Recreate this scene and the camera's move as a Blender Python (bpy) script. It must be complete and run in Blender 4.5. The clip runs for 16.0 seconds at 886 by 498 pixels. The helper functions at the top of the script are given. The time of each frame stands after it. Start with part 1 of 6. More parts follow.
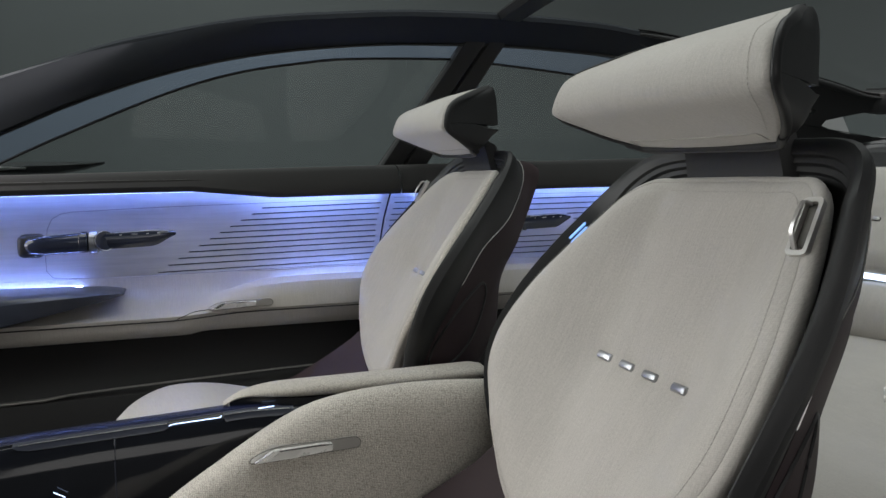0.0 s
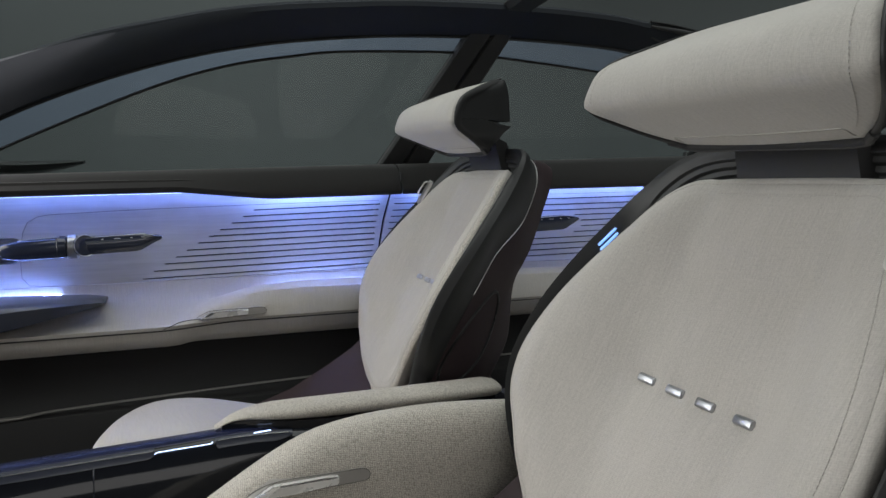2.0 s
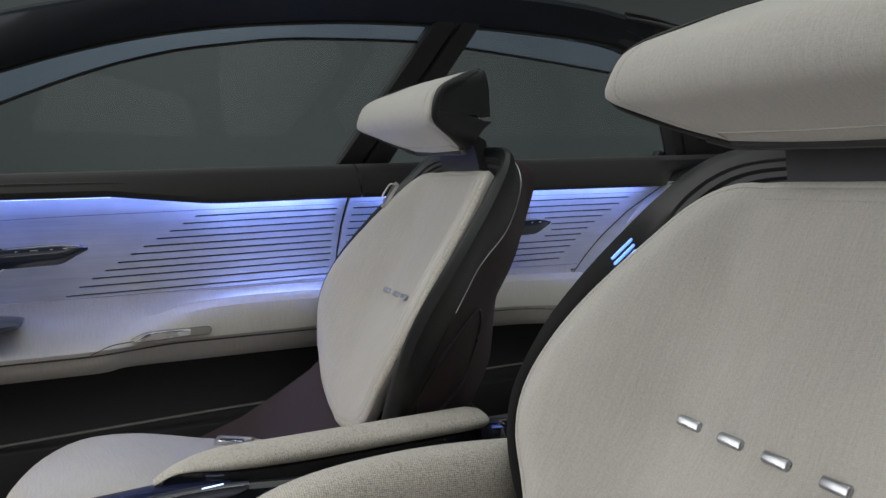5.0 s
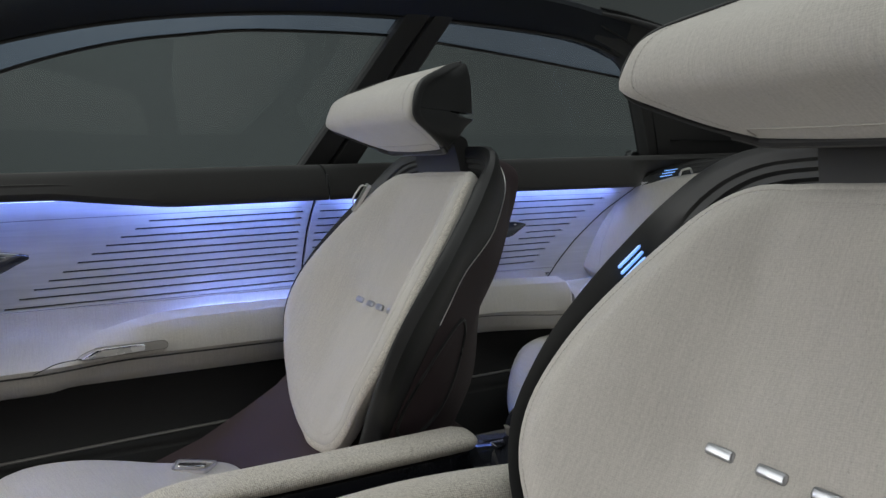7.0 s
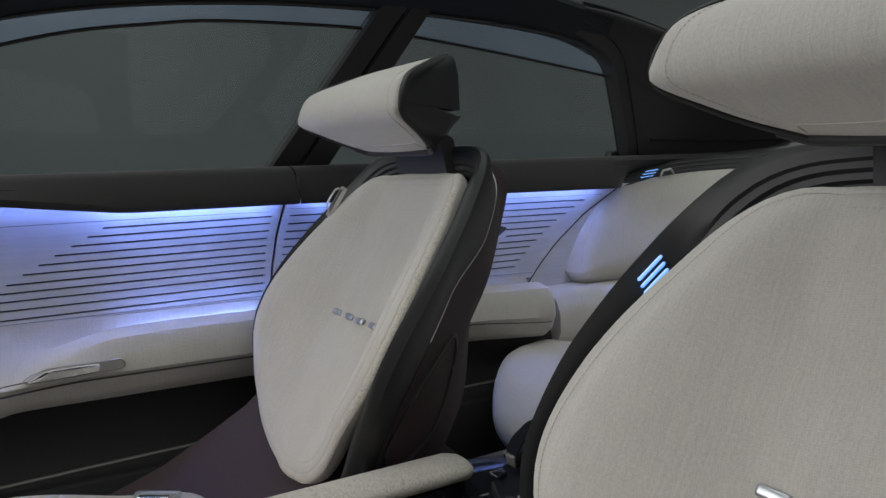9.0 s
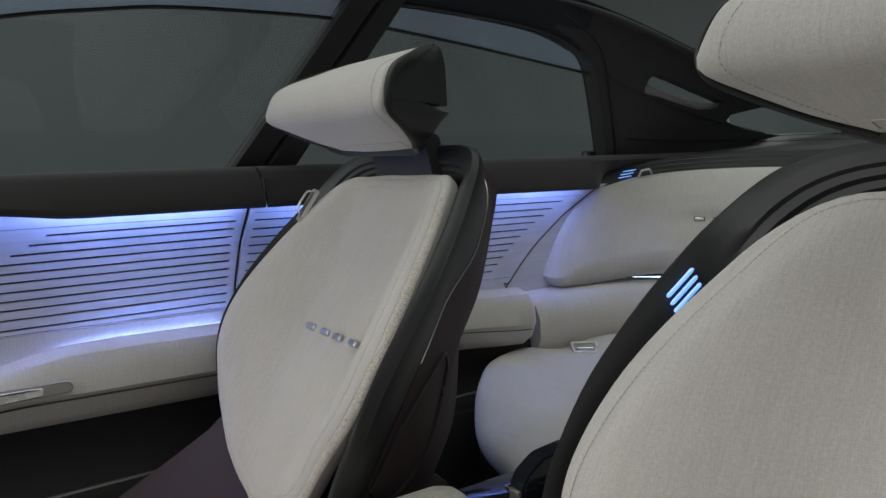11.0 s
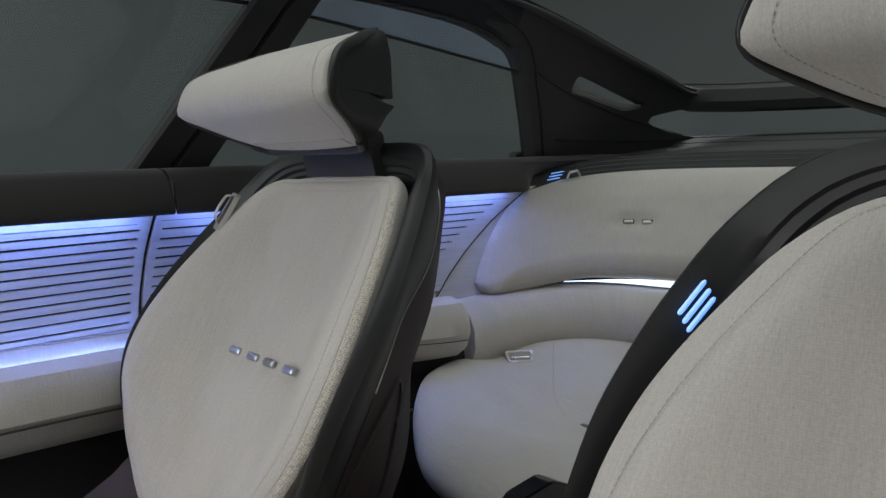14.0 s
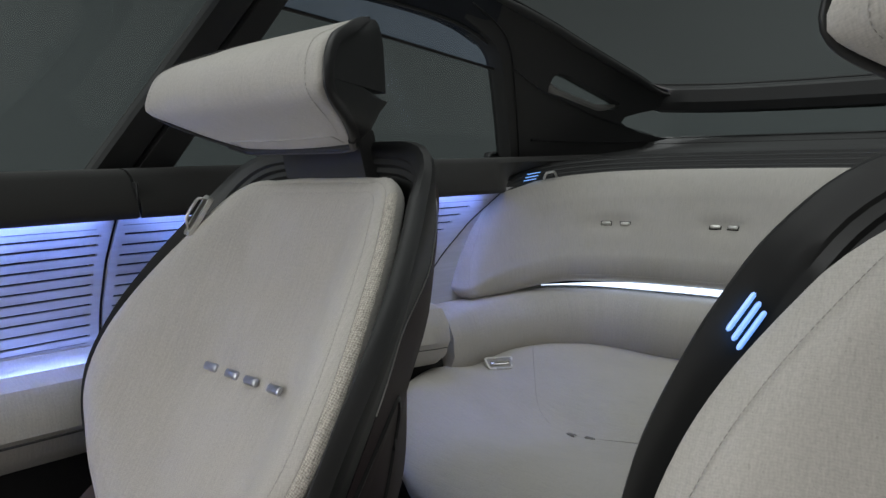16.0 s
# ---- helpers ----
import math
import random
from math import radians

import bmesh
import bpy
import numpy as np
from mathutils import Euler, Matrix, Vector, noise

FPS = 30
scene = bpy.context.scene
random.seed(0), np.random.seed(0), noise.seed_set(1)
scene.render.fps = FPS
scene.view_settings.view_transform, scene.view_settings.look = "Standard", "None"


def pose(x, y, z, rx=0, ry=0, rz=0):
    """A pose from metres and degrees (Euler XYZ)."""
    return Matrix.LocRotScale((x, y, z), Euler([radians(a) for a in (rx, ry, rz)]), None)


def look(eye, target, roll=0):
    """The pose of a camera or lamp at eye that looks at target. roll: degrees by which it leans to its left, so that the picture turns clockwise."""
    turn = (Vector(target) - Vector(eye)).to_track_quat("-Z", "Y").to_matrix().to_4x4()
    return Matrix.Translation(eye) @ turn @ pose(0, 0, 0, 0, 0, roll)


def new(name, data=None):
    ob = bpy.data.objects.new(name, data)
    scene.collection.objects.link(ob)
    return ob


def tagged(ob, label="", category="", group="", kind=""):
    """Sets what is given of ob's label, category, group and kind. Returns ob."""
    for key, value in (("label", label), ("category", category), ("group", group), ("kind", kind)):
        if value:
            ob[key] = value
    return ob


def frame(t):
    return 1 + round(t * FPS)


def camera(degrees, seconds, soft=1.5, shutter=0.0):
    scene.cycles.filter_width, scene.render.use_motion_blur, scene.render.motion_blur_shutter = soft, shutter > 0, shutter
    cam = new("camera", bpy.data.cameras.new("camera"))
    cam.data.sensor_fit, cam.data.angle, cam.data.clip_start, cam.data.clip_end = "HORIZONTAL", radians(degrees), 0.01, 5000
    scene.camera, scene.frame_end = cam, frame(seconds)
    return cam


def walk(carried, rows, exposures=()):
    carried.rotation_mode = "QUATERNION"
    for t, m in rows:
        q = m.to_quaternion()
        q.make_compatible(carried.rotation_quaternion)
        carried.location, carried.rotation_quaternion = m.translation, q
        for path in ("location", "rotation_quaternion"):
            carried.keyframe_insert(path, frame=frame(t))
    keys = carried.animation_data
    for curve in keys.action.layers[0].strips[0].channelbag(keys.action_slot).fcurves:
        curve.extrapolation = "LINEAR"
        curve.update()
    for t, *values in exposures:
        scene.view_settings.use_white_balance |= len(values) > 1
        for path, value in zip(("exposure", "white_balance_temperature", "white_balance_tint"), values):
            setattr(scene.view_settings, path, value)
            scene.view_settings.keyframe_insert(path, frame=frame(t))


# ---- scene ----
cam = camera(63.2, 16.0)
PATH = [
    (0, (-0.0146, -0.0236, 1.0944), (0.6597, 1.8446, 0.8596), 0.06),
    (0.5, (-0.0155, 0.0010, 1.0952), (0.6643, 1.8670, 0.8586), 0.02),
    (1, (-0.0148, 0.0295, 1.0935), (0.6702, 1.8938, 0.8586), 0.11),
    (1.5, (-0.0143, 0.0547, 1.0939), (0.6786, 1.9160, 0.8577), 0.07),
    (2, (-0.0147, 0.0800, 1.0950), (0.6906, 1.9363, 0.8571), 0.07),
    (2.5, (-0.0148, 0.1071, 1.0960), (0.7119, 1.9548, 0.8551), 0.04),
    (3, (-0.0138, 0.1358, 1.0959), (0.7367, 1.9741, 0.8557), 0.06),
    (3.5, (-0.0114, 0.1628, 1.0959), (0.7618, 1.9915, 0.8550), -0.01),
    (4, (-0.0084, 0.1886, 1.0953), (0.7899, 2.0066, 0.8559), 0.01),
    (6.5, (-0.0080, 0.2998, 1.0957), (0.9298, 2.0501, 0.8574), 0.02),
    (7, (-0.0054, 0.3215, 1.0948), (0.9572, 2.0585, 0.8579), 0.01),
    (7.5, (-0.0018, 0.3432, 1.0951), (0.9830, 2.0678, 0.8587), -0.06),
    (8, (0.0003, 0.3664, 1.0942), (1.0104, 2.0766, 0.8601), -0.06),
    (8.5, (0.0032, 0.3876, 1.0940), (1.0346, 2.0853, 0.8607), -0.06),
    (9, (0.0072, 0.4114, 1.0951), (1.0599, 2.0957, 0.8606), -0.14),
    (11.5, (0.0268, 0.5277, 1.0966), (1.2108, 2.1223, 0.8616), -0.07),
    (12, (0.0306, 0.5505, 1.0953), (1.2525, 2.1166, 0.8621), 0.01),
    (12.5, (0.0329, 0.5661, 1.0954), (1.2916, 2.1027, 0.8626), 0.02),
    (13, (0.0364, 0.5828, 1.0953), (1.3317, 2.0889, 0.8628), -0.00),
    (13.5, (0.0400, 0.5965, 1.0935), (1.3655, 2.0765, 0.8641), -0.18),
    (14, (0.0425, 0.6134, 1.0925), (1.3991, 2.0653, 0.8651), -0.25),
    (14.5, (0.0447, 0.6322, 1.0940), (1.4301, 2.0562, 0.8646), -0.09),
    (15, (0.0467, 0.6527, 1.0937), (1.4568, 2.0525, 0.8655), -0.11),
    (15.5, (0.0491, 0.6691, 1.0923), (1.4752, 2.0530, 0.8664), -0.24),
    (16, (0.0508, 0.6840, 1.0929), (1.4936, 2.0504, 0.8663), -0.16),
]
walk(cam, [(t, look(e, g, r)) for t, e, g, r in PATH], [(0, 0.26), (3.5, 0.17), (7, 0.10), (12, 0.04), (16, 0.0)])

from mathutils.bvhtree import BVHTree
from mathutils.geometry import tessellate_polygon

# ---- world and light: a closed grey photo studio with added, unseen area lamps ----
world = bpy.data.worlds.new("studio_world")
scene.world = world
world.use_nodes = True
world.node_tree.nodes["Background"].inputs[0].default_value = (0.55, 0.6, 0.62, 1)
world.node_tree.nodes["Background"].inputs[1].default_value = 0.02


def area_lamp(name, eye, target, size_x, size_y, watts, colour):
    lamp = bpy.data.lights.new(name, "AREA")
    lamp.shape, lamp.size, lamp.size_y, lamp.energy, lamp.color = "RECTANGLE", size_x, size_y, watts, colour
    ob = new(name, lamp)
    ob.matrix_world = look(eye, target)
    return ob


# Unseen lamps, added to light the cabin; the washes brighten the walls.
area_lamp("added_front_lamp", (-2.4, 2.1, 1.95), (0.6, 1.0, 0.9), 3.8, 2.2, 172, (1.0, 0.948, 0.925))
area_lamp("added_near_fill", (0.2, -3.4, 2.3), (0.5, 1.0, 0.9), 3.2, 1.6, 20, (1.0, 0.98, 0.96))
area_lamp("added_overhead_lamp", (0.9, 0.8, 3.6), (1.0, 1.0, 0.9), 3.4, 2.6, 125, (1.0, 0.975, 0.95))
area_lamp("added_wash_far", (-0.3, 4.0, 4.7), (-0.4, 7.5, 1.5), 4.4, 0.8, 112, (0.95, 1.0, 0.99))
area_lamp("added_wash_rear", (4.6, 2.5, 4.7), (8.0, 2.5, 1.5), 0.8, 8.0, 165, (0.95, 1.0, 0.99))

CAR_Y = 0.977       # middle of the car
FLOOR = 0.30        # cabin floor


# ---- materials ----
def shader(name):
    m = bpy.data.materials.new(name)
    m.use_nodes = True
    nt = m.node_tree
    return m, nt, nt.nodes["Principled BSDF"]


def add(nt, kind, **inputs):
    n = nt.nodes.new(kind)
    for k, v in inputs.items():
        n.inputs[k.replace("_", " ")].default_value = v
    return n


def mottled(name, dark, light, rough=0.6, metal=0.0, scale=12.0, fine=350.0, bump=0.1, rough_var=0.08, coat=0.0, sheen=0.0):
    """A plain surface with variation at two scales, in metres."""
    m, nt, b = shader(name)
    co = nt.nodes.new("ShaderNodeTexCoord")
    n1 = add(nt, "ShaderNodeTexNoise", Scale=scale, Detail=5.0, Roughness=0.6)
    n2 = add(nt, "ShaderNodeTexNoise", Scale=fine, Detail=3.0)
    for n in (n1, n2):
        nt.links.new(co.outputs["Object"], n.inputs["Vector"])
    mix = nt.nodes.new("ShaderNodeMix")
    mix.data_type = "RGBA"
    half = add(nt, "ShaderNodeMath")
    half.operation = "MULTIPLY_ADD"
    half.inputs[1].default_value, half.inputs[2].default_value = 0.35, 0.0
    nt.links.new(n2.outputs["Fac"], half.inputs[0])
    tot = add(nt, "ShaderNodeMath")
    tot.operation = "MULTIPLY_ADD"
    tot.inputs[1].default_value = 0.65
    nt.links.new(n1.outputs["Fac"], tot.inputs[0])
    nt.links.new(half.outputs[0], tot.inputs[2])
    nt.links.new(tot.outputs[0], mix.inputs["Factor"])
    mix.inputs["A"].default_value, mix.inputs["B"].default_value = (*dark, 1), (*light, 1)
    nt.links.new(mix.outputs["Result"], b.inputs["Base Color"])
    r = add(nt, "ShaderNodeMapRange")
    r.inputs["To Min"].default_value, r.inputs["To Max"].default_value = rough - rough_var, rough + rough_var
    nt.links.new(n1.outputs["Fac"], r.inputs["Value"])
    nt.links.new(r.outputs[0], b.inputs["Roughness"])
    b.inputs["Metallic"].default_value = metal
    b.inputs["Coat Weight"].default_value = coat
    b.inputs["Sheen Weight"].default_value = sheen
    if bump:
        bp = add(nt, "ShaderNodeBump", Strength=bump, Distance=0.0006)
        nt.links.new(n2.outputs["Fac"], bp.inputs["Height"])
        nt.links.new(bp.outputs[0], b.inputs["Normal"])
    return m


def cloth(name, dark, light, pitch=0.0022, strength=0.14, boucle=False):
    """Woven wool: a fine broken twill, slubs that run along the warp, flecks and faint larger mottling."""
    m, nt, b = shader(name)
    uv = nt.nodes.new("ShaderNodeTexCoord").outputs["UV"]

    def calc(op, x, y, z=None):
        n = nt.nodes.new("ShaderNodeMath")
        n.operation = op
        for i, v in enumerate((x, y, z)):
            if v is None:
                continue
            if isinstance(v, (int, float)):
                n.inputs[i].default_value = v
            else:
                nt.links.new(v, n.inputs[i])
        return n.outputs[0]

    def noisy(sx, sy, detail=3.0, rough=0.55):
        mp = nt.nodes.new("ShaderNodeMapping")
        mp.inputs["Scale"].default_value = (sx, sy, 1.0)
        nt.links.new(uv, mp.inputs["Vector"])
        n = add(nt, "ShaderNodeTexNoise", Scale=1.0, Detail=detail, Roughness=rough)
        nt.links.new(mp.outputs[0], n.inputs["Vector"])
        return n

    # threads wander, so that no two rows line up for long
    bend = nt.nodes.new("ShaderNodeVectorMath")
    bend.operation = "MULTIPLY_ADD"
    bend.inputs[1].default_value = (0.0034, 0.0034, 0.0)
    nt.links.new(noisy(230.0, 230.0, 2.0).outputs["Color"], bend.inputs[0])
    nt.links.new(uv, bend.inputs[2])

    def wave(du, dv, size):
        dot = nt.nodes.new("ShaderNodeVectorMath")
        dot.operation = "DOT_PRODUCT"
        k = 2 * math.pi / size
        dot.inputs[1].default_value = (du * k, dv * k, 0.0)
        nt.links.new(bend.outputs[0], dot.inputs[0])
        return calc("SINE", dot.outputs["Value"], 0.0)

    if boucle:
        w = add(nt, "ShaderNodeTexVoronoi", Scale=1 / pitch)
        nt.links.new(bend.outputs[0], w.inputs["Vector"])
        ribs = calc("MULTIPLY", wave(1.0, 0.8, pitch * 1.7), wave(-0.8, 1.0, pitch * 1.7))
        height = calc("MULTIPLY_ADD", ribs, 0.5, calc("MULTIPLY", w.outputs["Distance"], -0.9))
    else:
        height = calc("MULTIPLY", wave(1.0, 0.7, pitch * 1.5), wave(-0.7, 1.0, pitch * 1.4))
    fuzz = noisy(900.0, 900.0, 2.0).outputs["Fac"]
    relief = calc("MULTIPLY_ADD", fuzz, 0.7, height)
    bp = add(nt, "ShaderNodeBump", Strength=strength, Distance=0.0005 if not boucle else 0.0009)
    nt.links.new(relief, bp.inputs["Height"])
    nt.links.new(bp.outputs[0], b.inputs["Normal"])
    slub = noisy(430.0, 24.0, 4.0, 0.65).outputs["Fac"]
    weft = noisy(40.0, 600.0, 3.0).outputs["Fac"]
    blot = noisy(10.0, 8.0, 5.0).outputs["Fac"]
    total = calc("MULTIPLY_ADD", slub, 0.55 if not boucle else 0.2, calc("MULTIPLY_ADD", weft, 0.14, calc("MULTIPLY_ADD", blot, 0.35 if not boucle else 0.15, -0.06 if not boucle else 0.50)))
    total = calc("MULTIPLY_ADD", height, 0.085 if not boucle else 0.62, total)
    grain = noisy(460.0, 340.0, 2.0, 0.6).outputs["Fac"]
    total = calc("MULTIPLY_ADD", calc("SUBTRACT", grain, 0.5), 0.62 if not boucle else 0.3, total)
    fleck = calc("GREATER_THAN", noisy(300.0, 210.0, 1.0).outputs["Fac"], 0.735)
    total = calc("MULTIPLY_ADD", fleck, -0.22, total)
    mix = nt.nodes.new("ShaderNodeMix")
    mix.data_type = "RGBA"
    mix.inputs["A"].default_value, mix.inputs["B"].default_value = (*dark, 1), (*light, 1)
    nt.links.new(total, mix.inputs["Factor"])
    nt.links.new(mix.outputs["Result"], b.inputs["Base Color"])
    b.inputs["Roughness"].default_value = 0.92
    b.inputs["Sheen Weight"].default_value = 0.22
    b.inputs["Sheen Roughness"].default_value = 0.5
    b.inputs["Specular IOR Level"].default_value = 0.22
    return m


def glow(name, colour, strength):
    m, nt, b = shader(name)
    b.inputs["Base Color"].default_value = (0.6, 0.65, 0.8, 1)
    b.inputs["Emission Color"].default_value = (*colour, 1)
    b.inputs["Emission Strength"].default_value = strength
    return m


def pane_glass(name, tint, gloss=1.0, rough=0.12):
    """A thin pane: tinted clear with a Fresnel gloss."""
    m, nt, b = shader(name)
    nt.nodes.remove(b)
    clear = add(nt, "ShaderNodeBsdfTransparent", Color=(*tint, 1))
    shine = add(nt, "ShaderNodeBsdfGlossy", Roughness=rough)
    lw = add(nt, "ShaderNodeLayerWeight", Blend=0.5)
    p5 = add(nt, "ShaderNodeMath")
    p5.operation = "POWER"
    p5.inputs[1].default_value = 5.0
    nt.links.new(lw.outputs["Facing"], p5.inputs[0])
    k = add(nt, "ShaderNodeMath")
    k.operation = "MULTIPLY_ADD"
    k.inputs[1].default_value, k.inputs[2].default_value = 0.6 * gloss, 0.02 * gloss
    nt.links.new(p5.outputs[0], k.inputs[0])
    mix = nt.nodes.new("ShaderNodeMixShader")
    nt.links.new(k.outputs[0], mix.inputs[0])
    nt.links.new(clear.outputs[0], mix.inputs[1])
    nt.links.new(shine.outputs[0], mix.inputs[2])
    nt.links.new(mix.outputs[0], nt.nodes["Material Output"].inputs[0])
    return m


def grained(name, dark, light):
    """Pale open-pored veneer, grain along x."""
    m, nt, b = shader(name)
    co = nt.nodes.new("ShaderNodeTexCoord")
    mp = nt.nodes.new("ShaderNodeMapping")
    mp.inputs["Scale"].default_value = (6.0, 60.0, 130.0)
    nt.links.new(co.outputs["Object"], mp.inputs["Vector"])
    n = add(nt, "ShaderNodeTexNoise", Scale=1.0, Detail=6.0, Roughness=0.62, Distortion=0.6)
    nt.links.new(mp.outputs[0], n.inputs["Vector"])
    n2 = add(nt, "ShaderNodeTexNoise", Scale=14.0, Detail=4.0)
    nt.links.new(co.outputs["Object"], n2.inputs["Vector"])
    av = add(nt, "ShaderNodeMath")
    av.operation = "MULTIPLY_ADD"
    av.inputs[1].default_value = 0.6
    nt.links.new(n.outputs["Fac"], av.inputs[0])
    sc = add(nt, "ShaderNodeMath")
    sc.operation = "MULTIPLY"
    sc.inputs[1].default_value = 0.4
    nt.links.new(n2.outputs["Fac"], sc.inputs[0])
    nt.links.new(sc.outputs[0], av.inputs[2])
    mix = nt.nodes.new("ShaderNodeMix")
    mix.data_type = "RGBA"
    mix.inputs["A"].default_value, mix.inputs["B"].default_value = (*dark, 1), (*light, 1)
    nt.links.new(av.outputs[0], mix.inputs["Factor"])
    nt.links.new(mix.outputs["Result"], b.inputs["Base Color"])
    b.inputs["Roughness"].default_value = 0.5
    bp = add(nt, "ShaderNodeBump", Strength=0.15, Distance=0.0004)
    nt.links.new(n.outputs["Fac"], bp.inputs["Height"])
    nt.links.new(bp.outputs[0], b.inputs["Normal"])
    return m


WOOL = cloth("light_grey_wool", (0.335, 0.318, 0.293), (0.60, 0.572, 0.533))
BOUCLE = cloth("beige_structured_weave", (0.27, 0.247, 0.213), (0.74, 0.695, 0.625), 0.0023, 0.6, True)
SATIN = mottled("dark_satin_plastic", (0.017, 0.0175, 0.018), (0.026, 0.0265, 0.0275), 0.52, scale=7, fine=900, bump=0.12)
SATIN.node_tree.nodes["Principled BSDF"].inputs["Specular IOR Level"].default_value = 0.42
RAIL = mottled("dark_rail_trim", (0.0275, 0.0305, 0.0355), (0.0400, 0.0440, 0.0510), 0.85, scale=7, fine=900, bump=0.08)
RAIL.node_tree.nodes["Principled BSDF"].inputs["Specular IOR Level"].default_value = 0.1
BLACK = mottled("black_soft_plastic", (0.012, 0.012, 0.013), (0.02, 0.02, 0.021), 0.5, scale=7, fine=900, bump=0.08)
SUEDE = mottled("charcoal_suede", (0.019, 0.018, 0.0175), (0.034, 0.0325, 0.031), 0.95, scale=14, fine=500, bump=0.3, sheen=0.12)
TRIM = mottled("charcoal_pillar_trim", (0.031, 0.0312, 0.0318), (0.046, 0.0463, 0.0470), 0.8, scale=8, fine=1000, bump=0.15)
AUBERGINE = mottled("aubergine_leather", (0.034, 0.0230, 0.0255), (0.052, 0.0360, 0.0395), 0.6, scale=10, fine=700, bump=0.15)
AUBERGINE.node_tree.nodes["Principled BSDF"].inputs["Specular IOR Level"].default_value = 0.25
DULL = mottled("dull_metal", (0.16, 0.155, 0.145), (0.24, 0.23, 0.215), 0.5, 0.8, scale=9, fine=900, bump=0.03)
INLAY = mottled("grey_inlay", (0.14, 0.145, 0.17), (0.2, 0.21, 0.24), 0.6, scale=40, fine=900, bump=0.0)
PLATE = mottled("matt_metal_plate", (0.33, 0.32, 0.30), (0.44, 0.425, 0.40), 0.42, 0.6, scale=30, fine=1500, bump=0.03)
METAL = mottled("brushed_metal", (0.62, 0.61, 0.59), (0.80, 0.79, 0.77), 0.36, 0.9, scale=40, fine=1500, bump=0.03)
PULL = mottled("satin_silver", (0.70, 0.69, 0.67), (0.84, 0.83, 0.81), 0.28, 0.3, scale=40, fine=1500, bump=0.02)
CHROME = mottled("bright_metal", (0.78, 0.77, 0.75), (0.88, 0.87, 0.85), 0.15, 1.0, scale=40, fine=1500, bump=0.0, rough_var=0.05)
GLOSS = mottled("black_glass_surface", (0.008, 0.009, 0.012), (0.012, 0.013, 0.017), 0.08, scale=5, fine=300, bump=0.0, rough_var=0.03)
GLOSS.node_tree.nodes["Principled BSDF"].inputs["Specular IOR Level"].default_value = 0.4
NAVY_TOP = mottled("navy_lacquer", (0.012, 0.015, 0.040), (0.017, 0.021, 0.055), 0.18, scale=6, fine=500, bump=0.0)
NAVY = mottled("blue_grey_lacquer", (0.03, 0.034, 0.048), (0.042, 0.047, 0.066), 0.24, scale=6, fine=500, bump=0.02)
WING_BLUE = mottled("blue_grey_dash_lacquer", (0.05, 0.058, 0.085), (0.075, 0.086, 0.12), 0.32, scale=6, fine=500, bump=0.02)
VENEER = grained("pale_grey_veneer", (0.30, 0.31, 0.345), (0.68, 0.69, 0.73))
CARPET = mottled("black_carpet", (0.01, 0.01, 0.01), (0.02, 0.02, 0.02), 0.95, scale=20, fine=800, bump=0.4)
STUDIO = mottled("grey_studio_paint", (0.20, 0.21, 0.21), (0.24, 0.25, 0.25), 0.85, scale=0.6, fine=60, bump=0.05)
STUDIO_FLOOR = mottled("grey_studio_floor", (0.16, 0.165, 0.165), (0.20, 0.205, 0.205), 0.6, scale=1.5, fine=80, bump=0.05)
GLASS = pane_glass("window_glass", (0.60, 0.64, 0.64), 1.3, 0.03)
ROOF_GLASS = pane_glass("roof_glass", (0.36, 0.39, 0.39), 0.25)
GLASS_AFT = pane_glass("rear_side_glass", (0.60, 0.64, 0.64))
# Paler, bluer tint stands in for the reflection in the upper band.
GLASS_BAND_SHEEN = pane_glass("window_band_sheen_tint", (0.68, 0.75, 0.84), 1.2)
LED_SOFT = glow("cool_white_led_dimmed", (0.22, 0.34, 1.0), 72.0)
LED_REAR = glow("cool_white_led_rear", (0.22, 0.34, 1.0), 56.0)
LED_DIM = glow("cool_white_led_faint", (0.22, 0.34, 1.0), 80.0)
LED_FAINT = glow("cool_white_led_low", (0.20, 0.32, 1.0), 29.0)
LED_WHITE = glow("white_led_line", (0.50, 0.66, 1.0), 2.3)
LED_GAP = glow("white_led_gap", (0.66, 0.79, 1.0), 1.7)
LED_BLUE = glow("blue_led_bar", (0.10, 0.36, 1.0), 0.9)
LED_THIN = glow("fine_led_line", (0.50, 0.66, 1.0), 2.6)
BAR = mottled("blue_grey_metal", (0.42, 0.43, 0.46), (0.58, 0.59, 0.62), 0.33, 1.0, scale=40, fine=1500, bump=0.02)
THREAD = mottled("grey_thread", (0.36, 0.342, 0.315), (0.46, 0.438, 0.405), 0.9, scale=200, fine=900, bump=0.1)
INK_PALE = mottled("pale_print", (0.55, 0.56, 0.58), (0.62, 0.63, 0.65), 0.5, bump=0.0)
POD = mottled("blue_black_gloss", (0.022, 0.027, 0.048), (0.033, 0.040, 0.070), 0.13, scale=8, fine=400, bump=0.0, rough_var=0.04, coat=0.5)
LEDGE = mottled("grey_satin_lip", (0.22, 0.215, 0.205), (0.29, 0.285, 0.275), 0.55, scale=20, fine=900, bump=0.05)


# ---- mesh helpers ----
def mesh_of(name, bm, material, smooth=True, crease=38):
    bmesh.ops.recalc_face_normals(bm, faces=bm.faces)
    me = bpy.data.meshes.new(name)
    bm.to_mesh(me)
    bm.free()
    me.materials.append(material)
    if smooth:
        me.shade_smooth()
        me.set_sharp_from_angle(angle=radians(crease))
    return me


